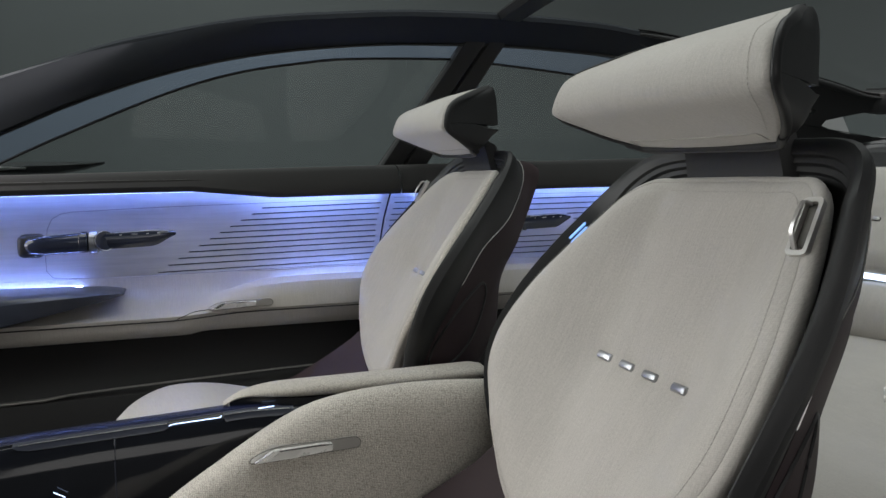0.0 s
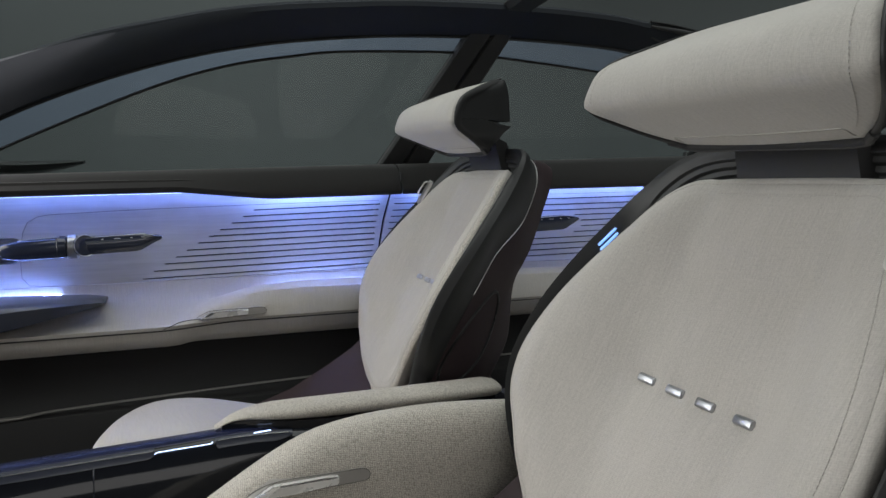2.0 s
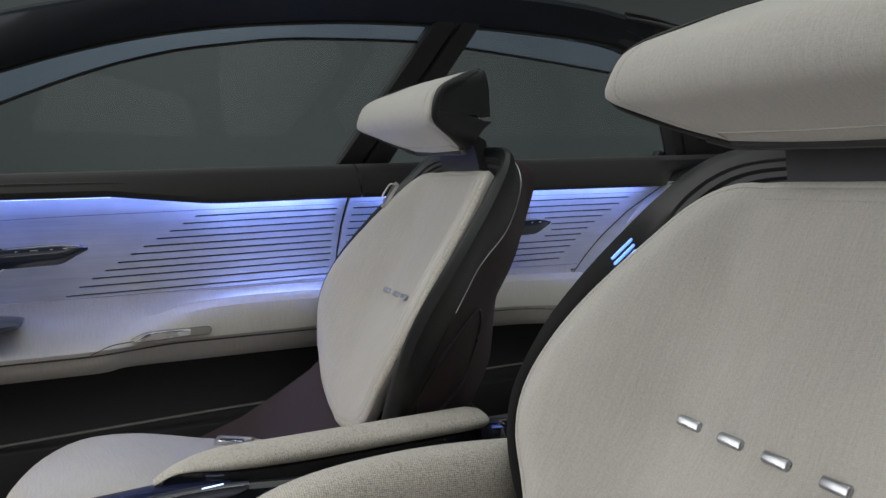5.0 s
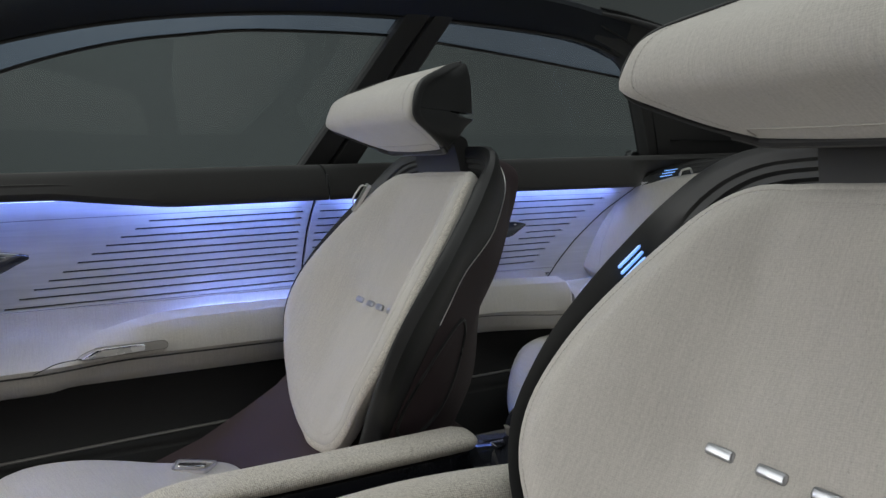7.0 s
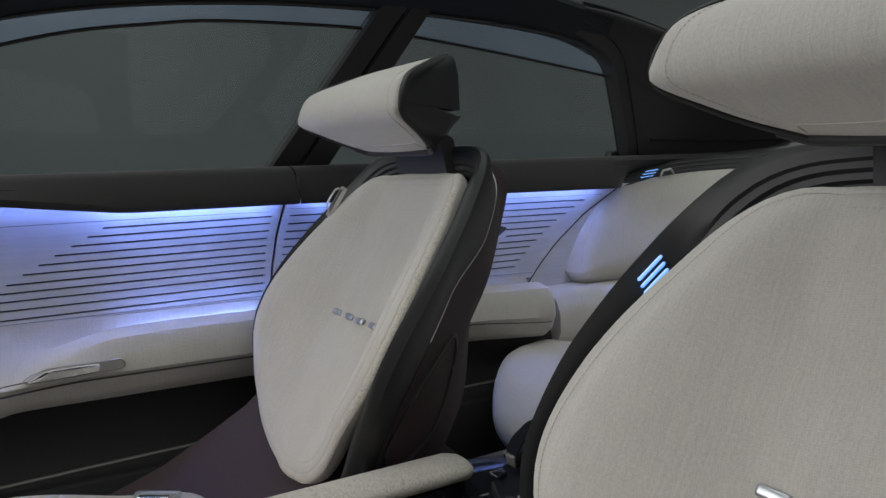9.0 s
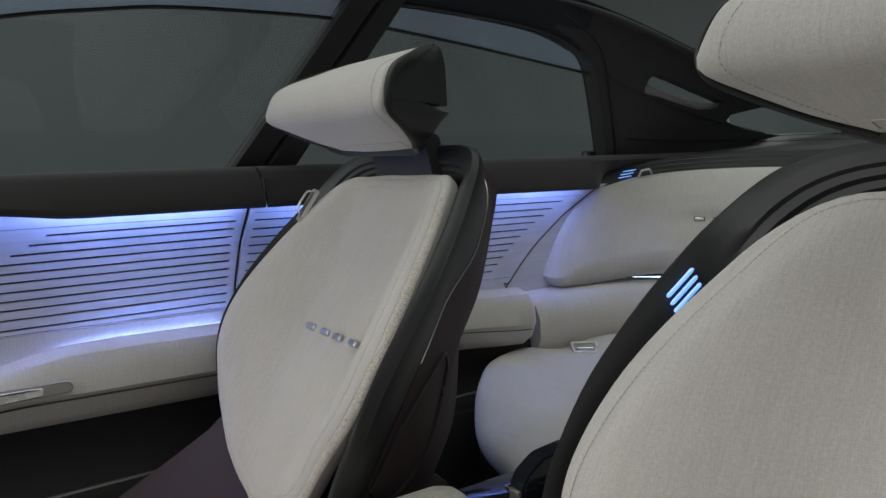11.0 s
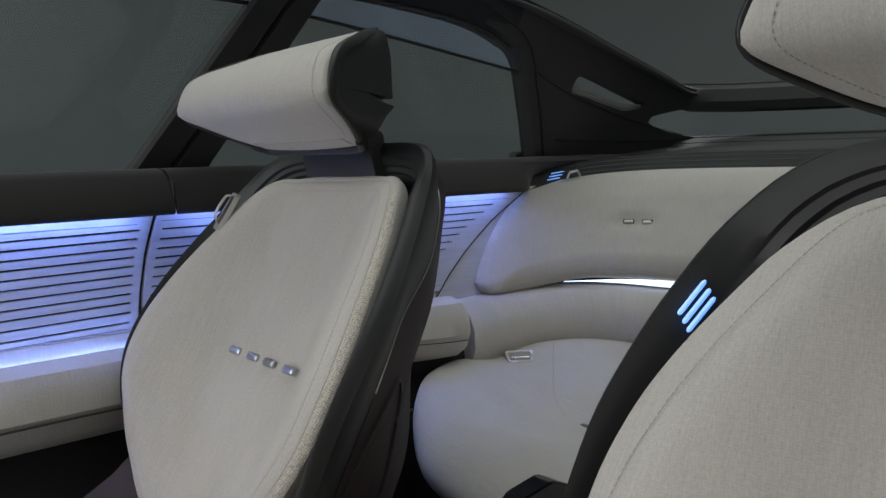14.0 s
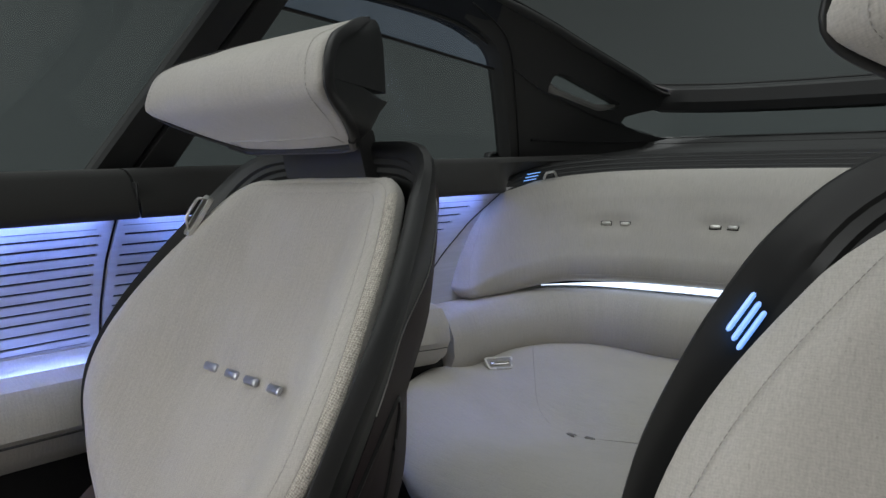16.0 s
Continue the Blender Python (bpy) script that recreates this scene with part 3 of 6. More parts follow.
def front_door():
    d = base("front_door", 0.0, 1.75, 0.70, "closed front door with backlit slotted veneer and padded armrest", "car door", "far side doors")
    part("belt_pad", sweep_profile(steps(-1.2, 0.494, 60), belt_profile), SUEDE, d, "charcoal suede window ledge")
    outer = [(-1.2, 0.835), (gap_x(0.835), 0.835)] + [(gap_x(z), z) for z in steps(0.85, 1.045, 8)] + [(-1.2, 1.045)]
    panel = part("veneer_panel", holed_plate(outer, [slot_loop(a, b) for a, b in zip(SLOT_L, SLOT_R)], DOOR_Y, 0.006), VENEER, d, "pale blue-lit veneer with long narrow slots", smooth=False)
    # Blue-grey backing paints in the blue light that reaches into the slots.
    part("slot_backing", rounded_box(1.66, 0.004, 0.23, 0.001, Matrix.Translation((-0.386, DOOR_Y + 0.018, 0.935)), 1), NAVY, d)
    # shallow inlaid line that frames the slotted field
    loop = [(0.452, 1.006), (0.265, 1.003), (-0.044, 0.996), (-0.20, 0.990), (-0.262, 0.986), (-0.288, 0.970), (-0.299, 0.93), (-0.302, 0.88), (-0.30, 0.856), (-0.284, 0.843), (-0.17, 0.839), (0.075, 0.841), (0.43, 0.846)]
    part("inlay_line", tube([Vector((p.x, DOOR_Y - 0.0002, p.y)) for p in smooth_line([(a, b, 0) for a, b in loop], 70)], 0.0006, 5), INLAY, panel)
    arm = part("armrest", sweep_profile(steps(-1.2, 0.452, 80), lambda x: arm_profile(x, True)), WOOL, d, "padded light grey woven armrest")
    seam = [Vector((x, 1.6135, 0.766 - 0.010 * ease(0.12, -0.05, x))) for x in steps(-1.0, 0.448, 60)]
    # Armrest seam; under the pull it also draws the soft shadow there.
    part("seam", tube(seam, 0.0016, 6), SUEDE, arm)
    # Dark line that paints the shade of the soft fold at the pull's tip.
    part("seam", tube(smooth_line([(0.036, 1.6125, 0.7765), (0.010, 1.6128, 0.7745), (-0.006, 1.6130, 0.7715), (-0.020, 1.6132, 0.7655), (-0.036, 1.6135, 0.7590)], 14), 0.0008, 6), SUEDE, arm)
    pull_handle(d, 0.031, 1.6105, 0.7745)
    letters("VR", 0.008, Matrix.Translation((0.149, 1.6111, 0.7850)) @ pose(0, 0, 0, 90, 0, 0), INK_PALE, d, "pull_lettering").location -= d.matrix_world.translation
    part("upper_light_strip", tube([Vector((x, 1.7130, belt_low(x) + 0.0175)) for x in steps(0.15, 0.445, 30)], 0.003, 6), LED_SOFT, d, "cool white light strip")
    part("upper_light_strip", tube([Vector((x, 1.7130, belt_low(x) + 0.0175)) for x in steps(-0.95, 0.14, 24)], 0.003, 6), LED_FAINT, d, "cool white light strip")
    part("lower_light_strip", tube([Vector((x, 1.7245, 0.8130)) for x in steps(0.165, 0.445, 12)], [0.0002, 0.0004, 0.0006, 0.0009] + [0.0012] * 8, 6), LED_DIM, d, "cool white light strip hidden in the ledge")
    part("upper_light_line", tube([Vector((x, 1.6975, belt_low(x) - 0.0012)) for x in steps(-1.15, 0.01, 20)], 0.0004, 6), LED_WHITE, d, "visible bright light line")
    # Added block: keeps strip light from leaking through the gap between the pads.
    part("gap_light_block", rounded_box(0.0036, 0.112, 0.050, 0.001, Matrix.Translation((0.4962, 1.7565, 1.0475)), 1), BLACK, d, "black block added to stop light leaking through the door gap")
    return d


front_door()

REAR_R = [(1.252, 1.006), (1.221, 0.990), (1.194, 0.975), (1.167, 0.960), (1.144, 0.945), (1.121, 0.930), (1.101, 0.915), (1.083, 0.901), (1.068, 0.886), (1.051, 0.871), (1.036, 0.856)]
REAR_SEAM = [(0.80, 1.062), (0.824, 1.085), (0.855, 1.110), (0.907, 1.163), (0.974, 1.253), (1.029, 1.354), (1.05, 1.39)]


def rear_door():
    d = base("rear_door", 0.8, 1.75, 0.70, "closed rear door with backlit slotted veneer and padded armrest", "car door", "far side doors")
    part("belt_pad", sweep_profile(steps(0.4985, 1.80, 44), belt_profile), SUEDE, d, "charcoal suede window ledge")
    outer = [(gap_x(0.826) + 0.006, 0.826)] + [(lerp_table(REAR_SEAM, 0.826) - 0.001, 0.826)] + [(lerp_table(REAR_SEAM, z) - 0.001, z) for z in steps(0.84, 1.045, 8)] + [(gap_x(z) + 0.006, z) for z in steps(1.045, 0.84, 8)]
    holes = []
    for i, (x, z) in enumerate(REAR_R):
        a = (gap_x(z) + 0.018, z - (x - 0.49) * 0.012)
        if 3 <= i <= 6:
            holes.append(slot_loop(a, (0.60, z - (x - 0.6) * 0.012)))
            holes.append(slot_loop((0.99 + (0.02 if i in (4, 5) else 0), z - 0.0015), (x, z)))
        else:
            holes.append(slot_loop(a, (x, z)))
    panel = part("veneer_panel", holed_plate(outer, holes, DOOR_Y, 0.006), VENEER, d, "pale blue-lit veneer with long narrow slots", smooth=False)
    # The backing's blue-grey again carries the light behind the slots.
    part("slot_backing", rounded_box(0.95, 0.004, 0.23, 0.001, Matrix.Translation((0.93, DOOR_Y + 0.018, 0.935)), 1), NAVY, d)
    part("inlay_line", tube([Vector((x, DOOR_Y - 0.0002, 1.010 + 0.01 * (x - 0.5))) for x in steps(0.49, 1.31, 12)], 0.0006, 5), INLAY, panel)
    part("inlay_line", tube([Vector((x, DOOR_Y - 0.0002, 0.842 - 0.006 * (x - 0.5))) for x in steps(0.46, 1.09, 12)], 0.0006, 5), INLAY, panel)

    def arm_end(x):
        k = 1 - 0.22 * (1 - math.sqrt(max(1 - max((x - 1.046) / 0.023, 0) ** 2, 0)))
        return [(1.735 + (y - 1.735) * k, 0.775 + (z - 0.775) * k) for y, z in arm_profile(x, False)]

    arm = part("armrest", sweep_profile(steps(0.458, 1.046, 28) + [1.052, 1.058, 1.063, 1.0665, 1.0685, 1.069], arm_end), WOOL, d, "padded light grey woven armrest")
    seam = [Vector((x, 1.6135, 0.766 - 0.02 * ease(0.8, 1.08, x))) for x in steps(0.46, 1.044, 30)]
    part("seam", tube(seam, 0.0010, 6), SUEDE, arm)
    part("upper_light_strip", tube([Vector((x, 1.7130, belt_low(x) + 0.0175)) for x in steps(0.522, 1.272, 24)], 0.003, 6), LED_REAR, d, "cool white light strip")
    return d


rear_door()
tagged(part("door_seal", rounded_box(0.06, 0.03, 0.36, 0.004, Matrix.Translation((0.487, 1.785, 0.895))), BLACK), "black rubber seal in the gap between the doors", "seal", kind="structure")
control_pod(-0.032, 0.935)
control_pod(0.968, 0.948)


# ---- window frames, glass, pillars, roof ----
def on_glass(x, z, off=0.0):
    return Vector((x, glass_y(z) + off, z))


def side_structure():
    frame_ob = base("side_window_frame", 0.5, 1.70, 1.38, "dark satin roof rail and window surround", "roof rail", kind="structure")
    # roof rail: from the window's upper edge inwards and up to the glass roof
    low = [(x, z) for x, z in RAIL_LOW if x <= 1.23]
    low = [Vector((x, z, 0)) for x, z in low]
    low = smooth_line(low, 60)
    up_z = [(-1.0, 1.03), (-0.70, 1.14), (-0.384, 1.268), (-0.142, 1.349), (0.087, 1.396), (0.202, 1.411), (0.445, 1.431), (0.644, 1.438), (0.87, 1.440), (1.044, 1.443), (1.206, 1.432)]
    up_y = [(-1.0, 1.84), (-0.70, 1.82), (-0.384, 1.76), (-0.142, 1.690), (0.087, 1.622), (0.202, 1.596), (0.445, 1.562), (0.644, 1.552), (0.87, 1.561), (1.00, 1.590), (1.10, 1.621), (1.206, 1.630), (1.30, 1.636)]
    rings = []
    for p in low:
        x, z = p.x, p.y
        y = glass_y(z)
        yu, zu = smooth_table(up_y, x), smooth_table(up_z, x)
        proud = 0.022 - 0.009 * ease(0.85, 1.10, x)
        rings.append([Vector((x, y + 0.03, z)), Vector((x, y - 0.004, z - 0.001)), Vector((x, y - 0.016, z + 0.004)), Vector((x, (y * 2 + yu) / 3 - proud, (z * 2 + zu) / 3 - 0.003)),
                      Vector((x, (y + yu * 2) / 3 - proud, (z + zu * 2) / 3 - 0.004)), Vector((x, yu - 0.008, zu - 0.012)), Vector((x, yu - 0.006, zu - 0.002)), Vector((x, yu + 0.01, zu + 0.006)), Vector((x, yu + 0.08, zu + 0.0))])
    part("roof_rail", loft(rings, closed=False), RAIL, frame_ob)
    near = [[Vector((v.x, 2 * CAR_Y - v.y, v.z)) for v in r] for r in rings]
    part("roof_rail", loft(near, closed=False), RAIL, frame_ob)
    # rubber seal along the glass
    line = [on_glass(p.x, p.y, -0.006) + Vector((0, 0, -0.002)) for p in low]
    part("seal", tube(line, 0.0035, 6), BLACK, frame_ob)
    # thin dark line across the glass below the rail
    tl = [(-0.60, 0.99), (-0.364, 1.106), (-0.235, 1.166), (-0.033, 1.252), (0.112, 1.298), (0.24, 1.322), (0.36, 1.338), (0.606, 1.349), (0.712, 1.345), (0.941, 1.330), (1.284, 1.302)]
    tl = smooth_line([(a, b, 0) for a, b in tl], 60)
    part("glass_line", tube([on_glass(p.x, p.y, 0.004) for p in tl], 0.0032, 6), BLACK, frame_ob)
    # rear upright edge of the rear window
    edge = smooth_line([(x, z, 0) for x, z in ((1.12, 1.374), (1.19, 1.355), (1.242, 1.335), (1.275, 1.309), (1.319, 1.257), (1.375, 1.187), (1.430, 1.114), (1.460, 1.07))], 24)
    rings = []
    for i, p in enumerate(edge):
        q = edge[min(i + 1, 23)] - edge[max(i - 1, 0)]
        n = Vector((-q.y, q.x, 0)).normalized()
        a = p
        b = p + n * 0.034
        rings.append([on_glass(a.x, a.y, 0.02), on_glass(a.x, a.y, -0.004), on_glass(a.x + n.x * 0.006, a.y + n.y * 0.006, -0.016), on_glass(b.x, b.y, -0.014), on_glass(b.x, b.y, 0.02)])
    part("window_edge", loft(rings, closed=False), TRIM, frame_ob)
    part("surround_line", tube([row[3] + Vector((0, -0.002, 0)) for row in rings], 0.0022, 6), BLACK, frame_ob, "black joint round the window")

    # B pillar: two slanted leaves, one on each door, with a seam between them
    pil = base("b_pillar", 0.55, 1.79, 1.09, "slanted dark pillar between the two doors", "pillar", kind="structure")
    for name, ((xa, xb), (xc, xd)) in (("front_leaf", ((0.459, 0.519), (0.643, 0.701))), ("rear_leaf", ((0.5215, 0.585), (0.7035, 0.753)))):
        rings = []
        for k in range(8):
            t = k / 7
            z = 1.075 + (1.395 - 1.075) * t
            a, b = xa + (xc - xa) * t, xb + (xd - xb) * t
            y = glass_y(z)
            rings.append([Vector((a, y + 0.02, z)), Vector((a, y - 0.006, z)), Vector((a + 0.006, y - 0.014, z)), Vector((b - 0.005, y - 0.014, z)), Vector((b, y - 0.008, z)), Vector((b, y + 0.02, z))])
        part(name, loft(rings, cap=(True, True)), TRIM, pil)

    # C pillar panel with the quarter light cut out
    outer = smooth_line([(x, z, 0) for x, z in ((1.49, 1.07), (1.465, 1.13), (1.415, 1.20), (1.360, 1.27), (1.31, 1.328), (1.24, 1.366), (1.16, 1.380), (1.08, 1.390), (0.99, 1.394), (0.975, 1.405), (0.975, 1.428), (0.99, 1.437), (1.10, 1.437), (1.21, 1.434), (1.396, 1.410), (1.583, 1.380), (1.76, 1.353), (1.88, 1.334), (1.965, 1.319), (2.02, 1.312), (2.085, 1.306), (2.105, 1.285), (2.05, 1.262), (1.95, 1.243), (1.865, 1.222), (1.95, 1.199), (2.1, 1.184), (2.30, 1.17), (2.30, 1.10), (1.8, 1.08))], 90, closed=True)
    hole = smooth_line([(x, z, 0) for x, z in ((1.487, 1.268), (1.482, 1.285), (1.486, 1.305), (1.505, 1.312), (1.56, 1.308), (1.70, 1.284), (1.82, 1.263), (1.832, 1.256), (1.815, 1.247), (1.74, 1.240), (1.68, 1.246), (1.58, 1.260))], 40, closed=True)
    crest = smooth_line([(x, z, 0) for x, z in ((1.12, 1.440), (1.21, 1.434), (1.396, 1.410), (1.583, 1.380), (1.76, 1.353), (1.88, 1.334), (1.965, 1.319), (2.03, 1.312), (2.075, 1.312))], 40)
    cp = base("c_pillar", 1.8, 1.75, 1.10, "dark rear pillar panel with a small quarter light", "pillar", kind="structure")
    part("pillar_panel", filled([[(p.x, p.y) for p in outer], [(p.x, p.y) for p in hole]], lambda a, b: on_glass(a, b, -0.012), (0, 0.03, 0.0)), TRIM, cp)
    ledge = [on_glass(p.x, p.y + 0.003, 0.000) for p in smooth_line([(1.484, 1.285, 0), (1.50, 1.275, 0), (1.58, 1.262, 0), (1.68, 1.249, 0), (1.74, 1.243, 0), (1.82, 1.254, 0)], 20)]
    part("quarter_ledge", tube(ledge, [0.012] * 16 + [0.010, 0.008, 0.006, 0.004], 10, flat=0.9), LEDGE, cp, "dull silver lower lip")
    part("seam", tube([on_glass(a, b, -0.0125) for a, b in ((1.30, 1.315), (1.40, 1.285), (1.48, 1.265), (1.60, 1.245), (1.75, 1.222), (1.90, 1.205), (2.1, 1.185))], 0.0016, 5), BLACK, cp)
    part("roof_seal", tube([on_glass(p.x, p.y, -0.006) + Vector((0, 0, 0.003)) for p in crest], 0.0034, 6), BLACK, cp)
    part("pillar_roll", tube([on_glass(p.x, p.y, -0.010) + Vector((0, 0, -0.010)) for p in crest], [0.004 + 0.006 * ease(0, 8, min(i, 39 - i)) for i in range(40)], 10), TRIM, cp, "rounded soft edge below the roof glass")
    part("slot", tube([on_glass(a, b, -0.013) for a, b in ((1.495, 1.158), (1.575, 1.157))], 0.0042, 6, flat=0.6), BLACK, cp)
    part("seam", tube([on_glass(a, b, -0.0125) for a, b in ((1.575, 1.157), (1.75, 1.159), (1.956, 1.163), (2.25, 1.170))], 0.0014, 5), BLACK, cp)
    part("quarter_pane", filled([[(p.x, p.y) for p in hole]], lambda a, b: on_glass(a, b, 0.010), (0, 0.004, 0)), GLASS_AFT, cp, smooth=False)

    # side glass
    win = base("side_window", 0.4, 1.78, 1.09, "grey tinted side window glass", "window", kind="structure")
    line_z = [(p.x, p.y) for p in tl]
    fore, aft = [p for p in low if -0.62 < p.x < 0.64], [p for p in low if 0.76 < p.x < 1.2]
    panes = [("pane", GLASS, [(p.x, lerp_table(line_z, p.x)) for p in fore] + [(0.64, 1.348), (0.485, 1.06), (-0.62, 0.97)]),
             ("upper_pane", GLASS_BAND_SHEEN, [(p.x, p.y + 0.004) for p in fore] + [(0.655, 1.384), (0.64, 1.348)] + [(p.x, lerp_table(line_z, p.x)) for p in reversed(fore)]),
             ("pane", GLASS_AFT, [(0.73, 1.345)] + [(p.x, lerp_table(line_z, p.x)) for p in aft] + [(1.284, 1.302), (1.32, 1.295), (1.37, 1.235), (1.42, 1.17), (1.485, 1.07), (0.58, 1.07)]),
             ("upper_pane", GLASS_BAND_SHEEN, [(0.745, 1.386)] + [(p.x, p.y + 0.004) for p in aft] + [(1.27, 1.34), (1.32, 1.2955), (1.284, 1.302)] + [(p.x, lerp_table(line_z, p.x)) for p in reversed(aft)] + [(0.73, 1.345)])]
    for name, material, loop in panes:
        part(name, filled([loop], lambda a, b: on_glass(a, b, 0.012), (0, 0.004, 0)), material, win, smooth=False)


side_structure()


def roof_z(x, y):
    edge = lerp_table([(-0.9, 1.06), (-0.4, 1.262), (-0.142, 1.349), (0.087, 1.396), (0.202, 1.411), (0.445, 1.431), (0.644, 1.438), (0.87, 1.440), (1.044, 1.443), (1.206, 1.434), (1.4, 1.411), (1.6, 1.379), (1.88, 1.336), (2.0, 1.318), (2.2, 1.318)], x)
    return edge + 0.035 * ease(2.2, 1.5, x) * (1 - ((y - CAR_Y) / 0.62) ** 2)


def roof():
    r = base("glass_roof", 0.7, CAR_Y, 1.45, "panoramic grey tinted glass roof with a dark cross bar", "glass roof", kind="structure")
    xs, ys = steps(-0.9, 2.2, 40), steps(0.284, 1.67, 17)
    bm = loft([[Vector((x, y, roof_z(x, y))) for y in ys] for x in xs], closed=False)
    part("roof_glass", bm, ROOF_GLASS, r)
    bar = []
    for y in steps(0.33, 1.62, 16):
        z = roof_z(0.72, y)
        bar.append([Vector((0.72 + a, y, z + b)) for a, b in ((-0.034, -0.004), (-0.026, -0.018), (0.026, -0.018), (0.034, -0.004), (0.03, 0.002), (-0.03, 0.002))])
    part("cross_bar", loft(bar, cap=(True, True)), SATIN, r)
    rb = []
    for y in steps(0.235, 1.719, 36):
        u = abs(y - CAR_Y) / 0.76
        x = 2.22 - 0.17 * u ** 6
        rb.append([Vector((x + a, y, z + 0.006 * (u ** 2))) for a, z in ((-0.03, 1.324), (-0.05, 1.310), (-0.050, 1.275), (-0.025, 1.252), (0.03, 1.248), (0.05, 1.322))])
    part("rear_bar", loft(rb, cap=(True, True)), TRIM, r)
    part("roof_seal", tube([row[0] + Vector((0.004, 0, 0.003)) for row in rb], 0.0032, 6), BLACK, r)
    rear = base("rear_window", 2.3, CAR_Y, 1.18, "low grey tinted rear window below the roof bar", "window", kind="structure")
    part("pane", slab([(2.28, 0.05, 1.17), (2.28, 1.95, 1.17), (2.20, 1.95, 1.29), (2.20, 0.05, 1.29)], (0.004, 0, 0.001)), GLASS, rear, smooth=False)
    deck = base("parcel_shelf", 2.0, CAR_Y, 1.15, "black rear shelf behind the bench", "shelf", kind="structure")
    part("shelf_board", loft([[Vector((x, y, z)) for x, z in ((1.735, 1.02), (1.76, 1.106), (1.83, 1.128), (1.95, 1.138), (2.06, 1.150), (2.09, 1.166), (2.20, 1.180), (2.30, 1.186), (2.34, 1.17), (2.34, 1.02))] for y in steps(0.19, 1.765, 6)], cap=(True, True)), TRIM, deck)
    part("window_seal", tube([(2.195, y, 1.1815) for y in steps(0.2, 1.78, 8)], 0.0032, 6), BLACK, deck)
    part("shelf_line", tube([(2.078, y, 1.1595) for y in steps(0.2, 1.74, 8)], 0.002, 5), SATIN, deck)
    near = base("near_rear_quarter", 1.9, 0.17, 1.1, "dark rear quarter panel of the open near side", "side panel", kind="structure")
    part("quarter_wall", rounded_box(1.3, 0.04, 0.9, 0.01, Matrix.Translation((2.0, 0.155, 0.75))), BLACK, near)
    back = base("rear_bulkhead", 2.4, CAR_Y, 0.8, "dark bulkhead behind the rear bench", "bulkhead", kind="structure")
    part("bulkhead_wall", rounded_box(0.04, 1.58, 0.88, 0.01, Matrix.Translation((2.37, CAR_Y, 0.74))), BLACK, back)
    far = base("far_rear_quarter", 1.9, 1.80, 1.0, "dark rear quarter trim beside the bench", "side panel", kind="structure")
    part("quarter_wall", rounded_box(1.0, 0.03, 0.84, 0.01, Matrix.Translation((1.9, 1.815, 0.71))), BLACK, far)
    part("panel_gap", tube([(lerp_table(REAR_SEAM, z), DOOR_Y - 0.0006, z) for z in steps(0.81, 1.04, 14)], 0.0016, 5), BLACK, far)
    part("veneer_corner", slab([(lerp_table(REAR_SEAM, z) + 0.0015 if k == 0 else 1.62, DOOR_Y, z) for k, zz in ((0, steps(0.80, 1.045, 9)), (1, [1.045, 0.80])) for z in zz], (0, 0.006, 0)), VENEER, far, "pale blue-lit veneer corner", smooth=False)


roof()


def dash_wing():
    """The tip of the dashboard that reaches along the door."""
    w = base("dashboard_wing", -0.4, 1.66, 0.80, "blue-grey lacquered dashboard tip tapering along the door", "dashboard end")
    rings = []
    for x, zt, zb, yi in ((-1.1, 0.838, 0.70, 1.50), (-0.7, 0.834, 0.735, 1.53), (-0.40, 0.831, 0.764, 1.57), (-0.25, 0.828, 0.792, 1.60), (-0.18, 0.825, 0.805, 1.618), (-0.15, 0.821, 0.812, 1.63), (-0.142, 0.818, 0.816, 1.637)):
        rings.append([Vector((x, y, z)) for y, z in ((yi + 0.006, zt - 0.004), (yi, zt - 0.012 * (zt - zb) / 0.05), (yi + 0.012, zb), (1.705, zb - 0.004), (1.716, zb), (1.716, zt - 0.003), (1.70, zt + 0.001), (yi + 0.03, zt))])
    part("wing_body", loft(rings, cap=(True, True)), WING_BLUE, w)
    part("rear_light_strip", rounded_box(0.92, 0.002, 0.002, 0.0006, Matrix.Translation((-0.69, 1.7225, 0.8245)), 1), LED_DIM, w, "hidden cool white light strip")


dash_wing()


def camera_pod():
    p = base("mirror_pod", -0.3, 1.86, 1.07, "slim dark outside mirror pod beyond the window", "mirror pod")
    rings = []
    for x, h, dz in ((-0.52, 0.006, 1.078), (-0.46, 0.014, 1.082), (-0.34, 0.016, 1.082), (-0.29, 0.014, 1.084), (-0.24, 0.010, 1.089), (-0.195, 0.003, 1.096)):
        rings.append([Vector((x, 1.95 + 0.03 * a, dz + h * b)) for a, b in ((-1, -0.6), (-0.6, -1), (0.6, -1), (1, -0.4), (1, 0.5), (0.5, 1), (-0.6, 1), (-1, 0.4))])
    part("pod_body", loft(rings, cap=(True, True)), SATIN, p)
    part("pod_blade", tube([(-0.50, 1.917, 1.082), (-0.42, 1.916, 1.083), (-0.36, 1.917, 1.083)], [0.002, 0.005, 0.002], 8), METAL, p, "pale metal blade")
    part("pod_arm", tube([(-0.44, 1.95, 1.07), (-0.46, 1.86, 1.04)], 0.012, 8), SATIN, p)


camera_pod()


